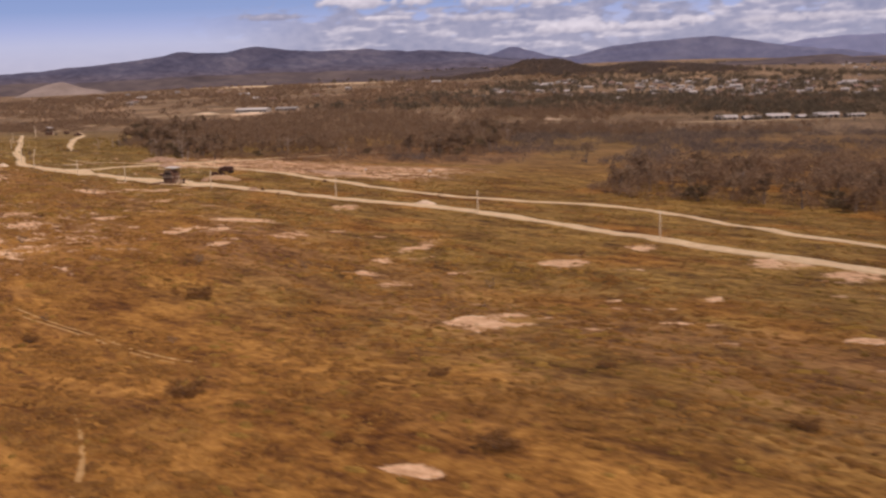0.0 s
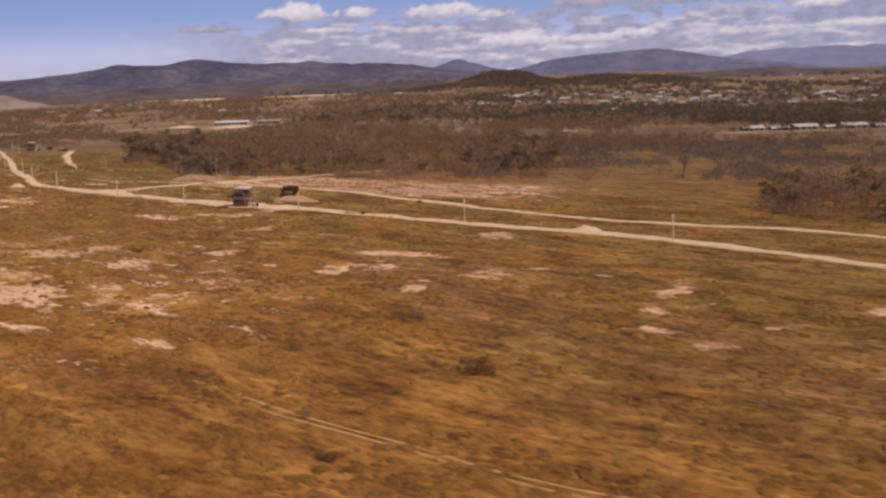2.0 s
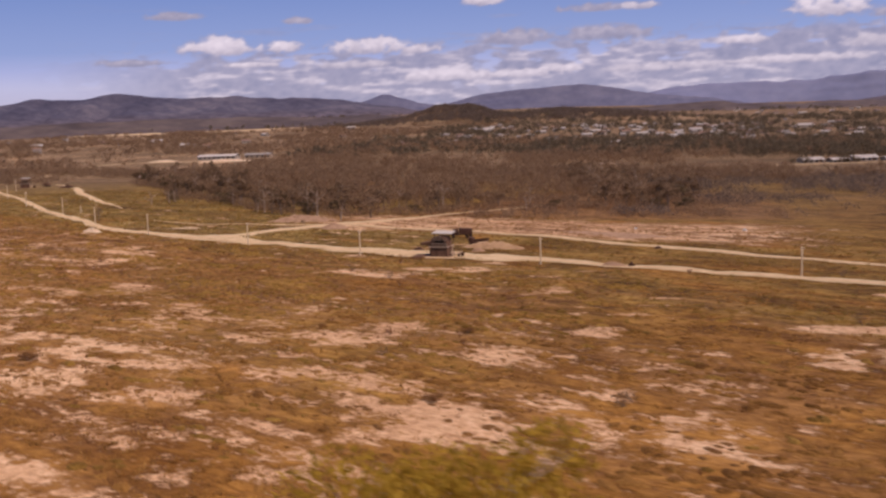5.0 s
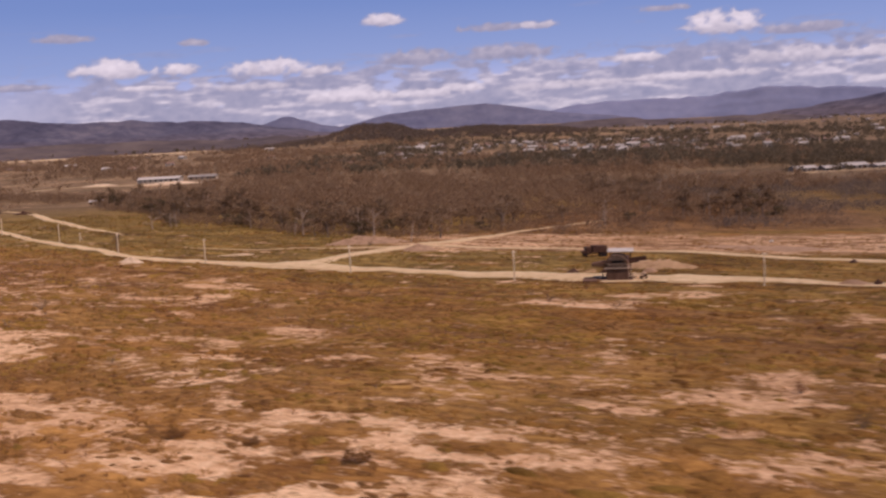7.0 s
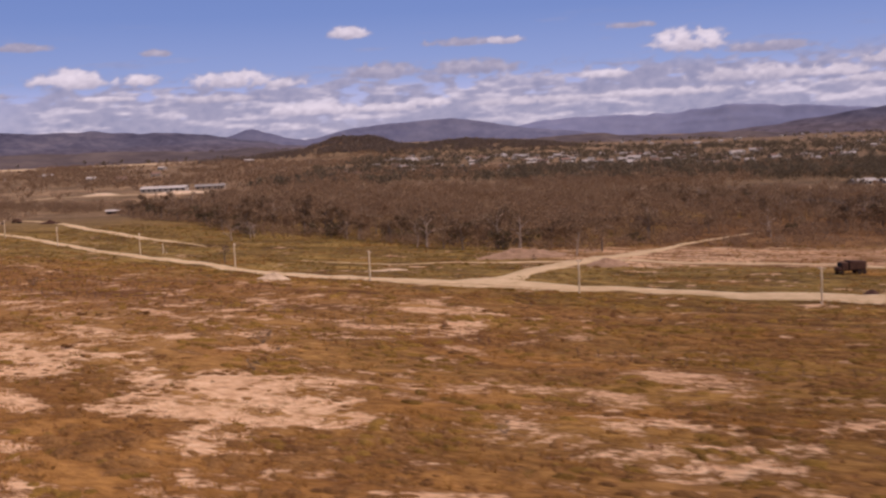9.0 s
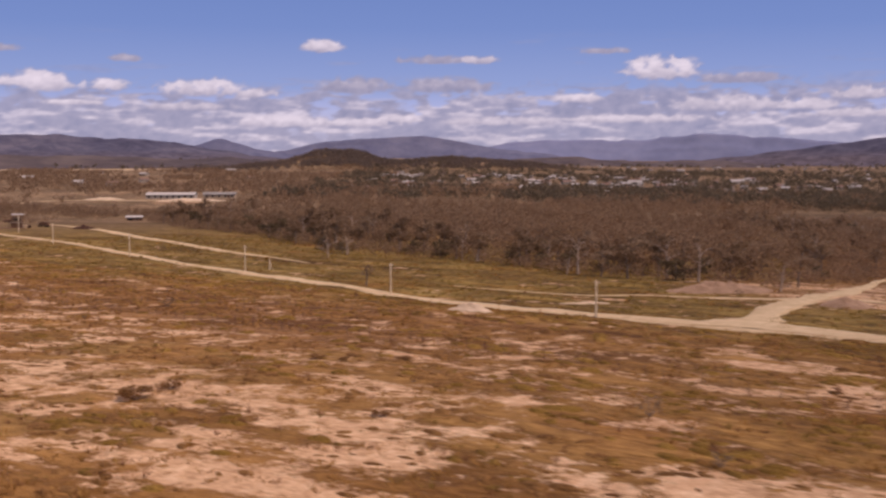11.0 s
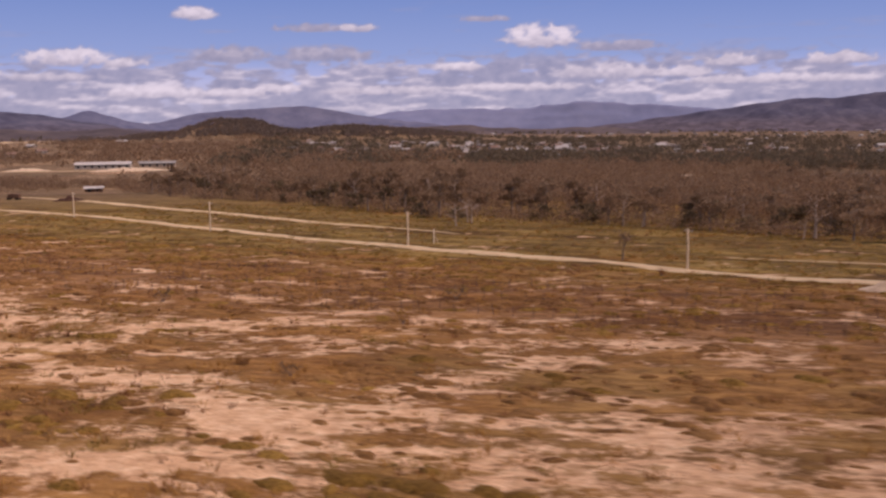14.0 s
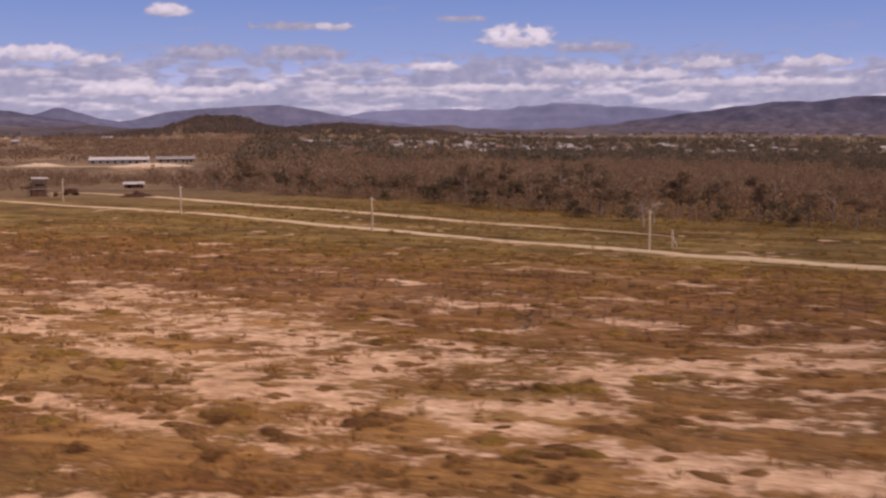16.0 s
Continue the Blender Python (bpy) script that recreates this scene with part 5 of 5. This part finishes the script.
def build_post(x, y, turn, label, scale=1.0):
    """A bunker tower: boarded foot, jutting floor, domed upper storey faced with sandbags, sheet roof on posts."""
    r = np.random.default_rng(int(abs(x)))
    ob = thing("guard_post", x, y, turn)
    body = part("body", box_bm(3.8, 3.2, 2.1, 0, 0, 1.0, 0.06), M_DARK_WOOD, ob, "lower storey of dark boards")
    for k in range(9):
        part("board", box_bm(0.38, 0.05, 1.9 - 0.12 * (k % 3 == 1), -1.66 + k * 0.415, -1.62, 1.02, 0.01), M_DARK_WOOD, body)
    part("floor", box_bm(4.3, 3.8, 0.20, -0.1, 0, 2.16, 0.03), M_PALE_BARK, ob, "pale weathered floor edge")
    arm = box_bm(2.7, 2.0, 0.75, -3.1, 0.1, 2.55, 0.14)
    for v in arm.verts:
        if v.co.x > -3.0 and v.co.z > 2.6:
            v.co.z += 0.35
        elif v.co.x < -3.0 and v.co.z < 2.5:
            v.co.z += 0.25
    part("side_parapet", arm, M_DARK_WOOD, ob, "low dark parapet jutting from the floor")
    for px in (-2.6,):
        part("parapet_post", box_bm(0.14, 0.14, 2.3, px, 0.2, 1.0), M_RUST, ob)
    upper = bmesh.new()
    arch = [(-1.9, 2.27), (-1.95, 3.1), (-1.7, 3.75), (-1.2, 4.25), (-0.4, 4.5), (0.4, 4.52), (1.1, 4.3), (1.6, 3.85), (1.88, 3.1), (1.9, 2.27)]
    front, back = [upper.verts.new((px, -1.6, pz)) for px, pz in arch], [upper.verts.new((px, 1.6, pz - 0.1)) for px, pz in arch]
    upper.faces.new(front)
    upper.faces.new(back[::-1])
    for i in range(len(arch)):
        j = (i + 1) % len(arch)
        upper.faces.new((front[j], front[i], back[i], back[j]))
    part("upper_storey", upper, M_DARK_WOOD, ob, "rounded dark upper storey faced with sandbags")
    part("lookout", box_bm(2.0, 0.12, 0.4, 0.1, -1.58, 3.25, 0.03), M_HOLE, ob, "dark lookout slot")
    bag = bag_mesh()
    for row, (half, z) in enumerate(((1.7, 2.27), (1.75, 2.5), (1.75, 2.73), (1.6, 3.5), (1.35, 3.73), (1.0, 3.96), (0.7, 4.2))):
        count = int(2 * half / 0.6)
        for k in range(count):
            b = new("sandbag", bag)
            b.parent = ob
            b.matrix_local = pose(-half + 0.3 + (2 * half - 0.6) * k / max(count - 1, 1) + 0.12 * (row % 2), -1.72 + r.normal(0, 0.03), z, r.normal(0, 4), r.normal(0, 4), r.normal(0, 9))
    pale = bag.copy()
    pale.materials[0] = M_SAND
    for k in range(18):
        b = new("sandbag", pale)
        b.parent = ob
        b.matrix_local = pose(2.2 + r.uniform(0, 1.5) + 0.9 * (k % 4 == 0), -1.3 + r.uniform(0, 2.4), 0.02 + 0.22 * (k % 5), r.normal(0, 8), r.normal(0, 8), r.uniform(0, 180))
    for k, (bx, by) in enumerate(((4.1, -0.6), (4.7, 0.1), (4.3, 0.7))):
        bm = bmesh.new()
        bmesh.ops.create_cone(bm, cap_ends=True, segments=14, radius1=0.3, radius2=0.3, depth=0.9, matrix=pose(bx, by, 0.44))
        part("drum", bm, M_RUST, ob, "rusty steel drum")
    roof = box_bm(4.4, 3.4, 0.12, 0.55, 0.3, 5.05, 0.02, pose(0, 0, 0, 3, 1, 0))
    part("roof", roof, M_ROOF, ob, "pale sheet-metal roof on thin posts")
    for px in (-1.1, 2.2):
        for py in (-0.9, 1.5):
            part("roof_post", box_bm(0.11, 0.11, 1.2 if px < 2 else 5.0, px, py, 4.45 if px < 2 else 2.5), M_RUST, ob)
    part("ladder", join_bm(box_bm(0.07, 0.07, 2.6, 2.2, 0.6, 1.2, 0, pose(0, 0, 0, 0, 12, 0)), box_bm(0.07, 0.07, 2.6, 2.2, 1.1, 1.2, 0, pose(0, 0, 0, 0, 12, 0)),
                           *[box_bm(0.05, 0.5, 0.05, 1.95 + 0.1 * k, 0.85, 0.3 + 0.45 * k) for k in range(5)]), M_POLE, ob)
    part("plinth", box_bm(8.6, 4.2, 0.30, -1.7, -0.5, 0.05, 0.08), M_DARK_WOOD, ob, "low dark slab at the foot")
    ob.scale = (scale, scale, scale)
    return tagged(ob, label, "guard post")


build_post(106.9, 112.8, -8, "dark two-storey wooden guard post with a pale sheet roof")


def build_wreck(x, y, turn):
    """A low burnt-out lorry bed lying tilted on the earth."""
    ob = thing("wreck", x, y, turn)
    part("bed", box_bm(4.4, 2.0, 0.28, 0, 0, 0.95, 0.05, pose(0, 0, 0, 6, -5, 0)), M_RUST, ob, "tilted rusty load bed")
    for sy in (-0.95, 0.95):
        part("side_board", box_bm(4.2, 0.07, 0.5, 0.1, sy, 1.3, 0.02, pose(0, 0, 0, 6, -5, 0)), M_RUST, ob)
    part("cab_shell", box_bm(1.3, 1.8, 1.0, -1.7, 0, 1.5, 0.2), M_RUST, ob, "crushed cab shell")
    for wx in (-1.5, 1.3):
        for wy in (-0.85, 0.85):
            bm = bmesh.new()
            bmesh.ops.create_cone(bm, cap_ends=True, segments=14, radius1=0.42, radius2=0.42, depth=0.26, matrix=pose(wx, wy, 0.38, 90))
            part("wheel", bm, M_HOLE, ob, "bare black wheel")
    return tagged(ob, "low rusty wreck of a lorry on the rubble", "wreck")


build_wreck(111.8, 133, -6)


def build_truck(x, y, turn, label, material, size=0.9):
    """A derelict box-bodied lorry."""
    ob = thing("truck", x, y, turn)
    body = box_bm(4.2, 2.3, 1.7, 0.8, 0, 2.0, 0.08)
    for v in body.verts:
        if v.co.z > 2 and v.co.x < 0:
            v.co.z += 0.35
    part("body", body, material, ob, "dark closed load box")
    part("chassis", box_bm(6.2, 0.9, 0.25, 0, 0, 0.95, 0.03), M_RUST, ob)
    cab = box_bm(1.7, 2.1, 1.9, -2.35, 0, 1.95, 0.22)
    part("cab", cab, material, ob)
    part("bonnet", box_bm(1.1, 1.8, 0.9, -3.6, 0, 1.4, 0.18), material, ob)
    part("windscreen", box_bm(0.04, 1.6, 0.6, -3.215, 0, 2.4), M_HOLE, ob)
    for wx in (-3.2, 1.2, 2.4):
        for wy in (-0.98, 0.98):
            bm = bmesh.new()
            bmesh.ops.create_cone(bm, cap_ends=True, segments=16, radius1=0.5, radius2=0.5, depth=0.32, matrix=pose(wx, wy, 0.5, 90))
            tyre = part("wheel", bm, M_HOLE, ob, "black tyre")
            bm = bmesh.new()
            bmesh.ops.create_cone(bm, cap_ends=True, segments=12, radius1=0.24, radius2=0.24, depth=0.36, matrix=pose(wx, wy, 0.5, 90))
            part("rim", bm, M_RUST, tyre)
    ob.scale = (size, size, size)
    return tagged(ob, label, "truck")


build_truck(105.5, 149.5, 14, "dark derelict box truck parked beside the gravel heap", M_RUST, 0.76)
build_truck(-143, 379, -20, "dark lorry standing at the far end of the road", M_DARK_WOOD, 0.6)
build_post(-150, 371.5, 20, "dark boarded guard post at the far end of the road", 0.95)


def build_heap(x, y, turn, lx, ly, h, material, label, seed, name="heap"):
    ob_z = ground_z(x, y)
    nu, nv = 40, 20
    verts, faces = [], []
    for j in range(nv + 1):
        for i in range(nu):
            a, q = 2 * math.pi * i / nu, j / nv
            rag = 1 + 0.28 * (float(fbm(math.cos(a) * 2 + 9, math.sin(a) * 2, 3, seed)) - 0.5)
            px, py = math.cos(a) * lx * q * rag, math.sin(a) * ly * q * rag
            z = h * (1 - q ** 1.4) * (0.45 + 1.1 * float(fbm(px / 1.2, py / 1.2, 4, seed + 2))) - 0.15 * (q > 0.97)
            verts.append((px, py, z))
        if j:
            for i in range(nu):
                o, p = (j - 1) * nu, j * nu
                faces.append((o + i, p + i, p + (i + 1) % nu, o + (i + 1) % nu))
    ob = mesh_object(name, verts, faces, material, smooth_faces=True)
    ob.matrix_world = pose(x, y, ob_z - 0.05, 0, 0, turn)
    return tagged(ob, label, "heap")


build_heap(115, 129, -8, 7.4, 3.2, 1.5, M_SPOIL, "long pale earth bank behind the guard post", 3, "earth_mound")
build_heap(4, 155, -25, 3.6, 2.0, 1.1, M_SAND, "pale sand pile at the edge of the road", 5, "mound")
build_heap(206, 76, -25, 4.0, 2.4, 0.9, M_SAND, "pale sand heap beside the road", 7, "mound")
build_heap(50, 192, 5, 11, 4.0, 1.8, M_GRAVEL, "pinkish-brown earth bank below the wood", 9, "earth_bank")
build_heap(66, 172, -20, 4.5, 3.4, 1.6, M_GRAVEL, "brown earth mound between the tracks", 11, "earth_mound")
build_heap(140, 160, -28, 20, 5.0, 0.6, M_GRAVEL, "broad pinkish-brown spoil bank beside the track", 13, "earth_bank")
build_heap(-125, 367, 8, 5.0, 1.2, 1.3, M_RUST, "low dark bank of scrap in the grass", 37, "scrap_bank")
build_heap(22, 171, 12, 5.5, 0.9, 0.35, M_SAND, "narrow pale strip of spilled sand in the grass", 15, "mound")
build_heap(99.5, 124, 20, 1.6, 0.9, 0.9, M_RUST, "dark heap of scrap beside the guard post", 17, "scrap_bank")
build_heap(105.3, 122, 0, 1.2, 0.9, 0.7, M_RUST, "small dark heap of scrap beside the guard post", 19, "scrap_bank")
build_heap(113.3, 122, 40, 1.8, 1.2, 0.9, M_GRAVEL, "small grey rubble heap at the guard post", 21, "rubble_mound")


for x, y, s in ((147, 176, 0.7), (140, 161, 0.6), (174, 169, 1.0)):
    build_heap(x, y, 30 * s, 0.9 * s, 0.7 * s, 0.6 * s, M_ROOF, "small white lump of rubble in the bare earth", int(x), "rubble")
build_heap(152, 131, 10, 1.0, 0.7, 0.6, M_RUST, "small dark lump of scrap beside the track", 51, "scrap_bank")
build_heap(143, 100.6, -15, 3.2, 1.2, 0.8, M_GRAVEL, "low brown heap of earth on the road edge", 53, "earth_mound")
build_heap(146.5, 99.6, -15, 0.9, 0.6, 0.7, M_RUST, "dark lump of scrap on the earth heap", 55, "scrap_bank")


# ---- buildings ----
def build_house(name, x, y, turn, lx, ly, wall, rise, wall_material, roof_material, label, windows=3, category="house", group="", z=None):
    ob = thing(name, x, y, turn, z)
    part("wall", box_bm(lx, ly, wall + 1.0, 0, 0, wall / 2 - 0.5), wall_material, ob)
    bm = bmesh.new()
    ex, ey, t = lx / 2 + 0.5, ly / 2 + 0.5, 0.18
    prof = [(-ey, wall - 0.1), (0, wall + rise), (ey, wall - 0.1), (ey, wall - 0.1 + t), (0, wall + rise + t), (-ey, wall - 0.1 + t)]
    a = [bm.verts.new((-ex, py, pz)) for py, pz in prof]
    b = [bm.verts.new((ex, py, pz)) for py, pz in prof]
    bm.faces.new(a)
    bm.faces.new(b[::-1])
    for i in range(6):
        bm.faces.new((a[i], b[i], b[(i + 1) % 6], a[(i + 1) % 6]))
    bmesh.ops.recalc_face_normals(bm, faces=bm.faces)
    part("roof", bm, roof_material, ob)
    for sx in (-lx / 2, lx / 2):
        bm = bmesh.new()
        bm.faces.new([bm.verts.new(p) for p in ((sx * 0.995, -ly / 2, wall - 0.02), (sx * 0.995, ly / 2, wall - 0.02), (sx * 0.995, 0, wall + rise - 0.1))])
        bmesh.ops.solidify(bm, geom=bm.faces[:], thickness=0.12)
        part("gable", bm, wall_material, ob)
    for k in range(windows):
        wx = (k - (windows - 1) / 2) * lx / max(windows, 1)
        part("window", box_bm(min(1.2, lx / windows * 0.5), 0.06, 1.1, wx, -ly / 2 - 0.02, wall * 0.55), M_HOLE, ob)
    part("door", box_bm(1.0, 0.07, 2.0, lx * 0.30, -ly / 2 - 0.025, 1.0), M_DARK_WOOD, ob)
    return tagged(ob, label, category, group)


build_house("warehouse", -172, 672, 3, 30, 11, 2.5, 1.3, M_PLASTER, M_ROOF, "long low warehouse with a bright pale roof beyond the wood", 8, "warehouse")
build_house("warehouse", -144, 684, 5, 20, 9, 2.4, 1.2, M_OCHRE, M_TIN, "smaller grey-roofed warehouse beyond the wood", 5, "warehouse")
build_house("shed", -140.5, 482, 8, 6.6, 4.5, 1.7, 0.6, M_DARK_WOOD, M_ROOF, "dark open shed with a bright white sheet roof", 2, "shed")
barrack = build_house("warehouse", 247, 547, 16, 13, 9, 1.6, 1.3, M_PLASTER, M_ROOF, "pale-roofed barrack beyond the field", 4, "warehouse", "barracks beyond the field")
for x, y, turn, size in ((263, 551, 22, 0.85), (279, 562, 12, 1.1), (296, 566, 24, 0.8), (309, 573, 15, 1.15), (327, 580, 20, 0.9)):
    copy_thing(barrack, scaled(x, y, turn, size))
far_trees("tree_belt", *scatter(53, 60, (235, 530), (340, 572), lambda x, y: smooth(14, 9, np.abs(y - 541 - 0.42 * (x - 250))) * smooth(0.48, 0.56, fbm(x / 9, y / 9, 2, 61))), 54, 120, 0.5, 3.4, 3.6, M_TOWN_TREES, "dark trees in front of the barracks")
build_heap(-152, 636, 10, 22, 8, 1.6, M_SAND, "pale bare earth bank in front of the warehouse", 31, "earth_bank")
build_heap(-208, 652, 10, 13, 5, 1.5, M_SAND, "pale spoil bank near the warehouse", 33, "earth_bank")
build_road("road", [(176, 513), (200, 515), (226, 519), (262, 534), (300, 548), (340, 560)], (1.5, 3.0, 4.0, 3.0, 1.5), "pale sandy track in front of the barracks", 61)
build_heap(128, 548, -6, 10, 2.5, 0.9, M_SAND, "pale sand bank at the far edge of the field", 35, "mound")

HOUSE_KINDS = [(M_PLASTER, M_TIN, 9, 6.5, "small pale town house with a grey tin roof"), (M_PLASTER, M_ROOF, 11, 7, "white town house with a bright roof"), (M_OCHRE, M_TILE, 10, 7, "ochre town house with a brown tile roof"),
               (M_PLASTER, M_TILE, 12, 8, "pale town house with a brown roof"), (M_PLASTER, M_ROOF, 18, 8, "long white town building among trees")]
r3 = np.random.default_rng(23)
house_first, homes = {}, []
while len(homes) < 330:
    kind = r3.uniform()
    if kind < 0.62:
        x, y = r3.normal(150, 150), r3.uniform(840, 1500)
    elif kind < 0.93:
        x, y = r3.uniform(250, 1700), r3.uniform(1100, 2800)
    else:
        x, y = r3.uniform(-900, -150), r3.uniform(900, 1600)
    if any((x - a) ** 2 + (y - b) ** 2 < 180 for a, b in homes) or x < -90 and kind < 0.62:
        continue
    homes.append((x, y))
    k = int(r3.choice(5, p=(0.28, 0.26, 0.14, 0.18, 0.14)))
    if k not in house_first:
        wm, rm, lx, ly, label = HOUSE_KINDS[k]
        house_first[k] = build_house("house", x, y, r3.uniform(-40, 40), lx, ly, 3.4, 2.2, wm, rm, label, 2, "house", "houses of the town")
    else:
        copy_thing(house_first[k], scaled(x, y, r3.uniform(-40, 40), r3.uniform(0.5, 0.85)))


# ---- rows of fence pickets in the near field ----
def build_fence(a, b, count, seed):
    r = np.random.default_rng(seed)
    ob = thing("fence", a[0], a[1])
    z0 = ground_z(*a)
    v, f = tube(((0, 0, -0.35), (0, 0, 0.5), (0, 0, 1.05)), (0.04, 0.035, 0.028), 5)
    me = None
    for k in range(count):
        t = k / (count - 1)
        x, y = a[0] + (b[0] - a[0]) * t + r.normal(0, 0.3), a[1] + (b[1] - a[1]) * t + r.normal(0, 0.3)
        if me is None:
            p = mesh_object("post", v, f, M_PICKET, ob)
            me = p.data
        else:
            p = new("post", me)
            p.parent = ob
        p.matrix_local = pose(x - a[0], y - a[1], ground_z(x, y) - z0, r.normal(0, 5), r.normal(0, 5), 0)
    return tagged(ob, "row of thin leaning weathered pickets in the brown weeds", "fence", "picket rows in the field")


for a, b, n, seed in (((52, 78), (112, 38), 34, 1), ((-30, 140), (45, 84), 42, 2), ((-78, 172), (-20, 132), 36, 3), ((-74, 181), (-8, 137), 40, 4), ((-70, 190), (0, 143), 42, 5), ((-120, 222), (-78, 184), 26, 6)):
    build_fence(a, b, n, seed)
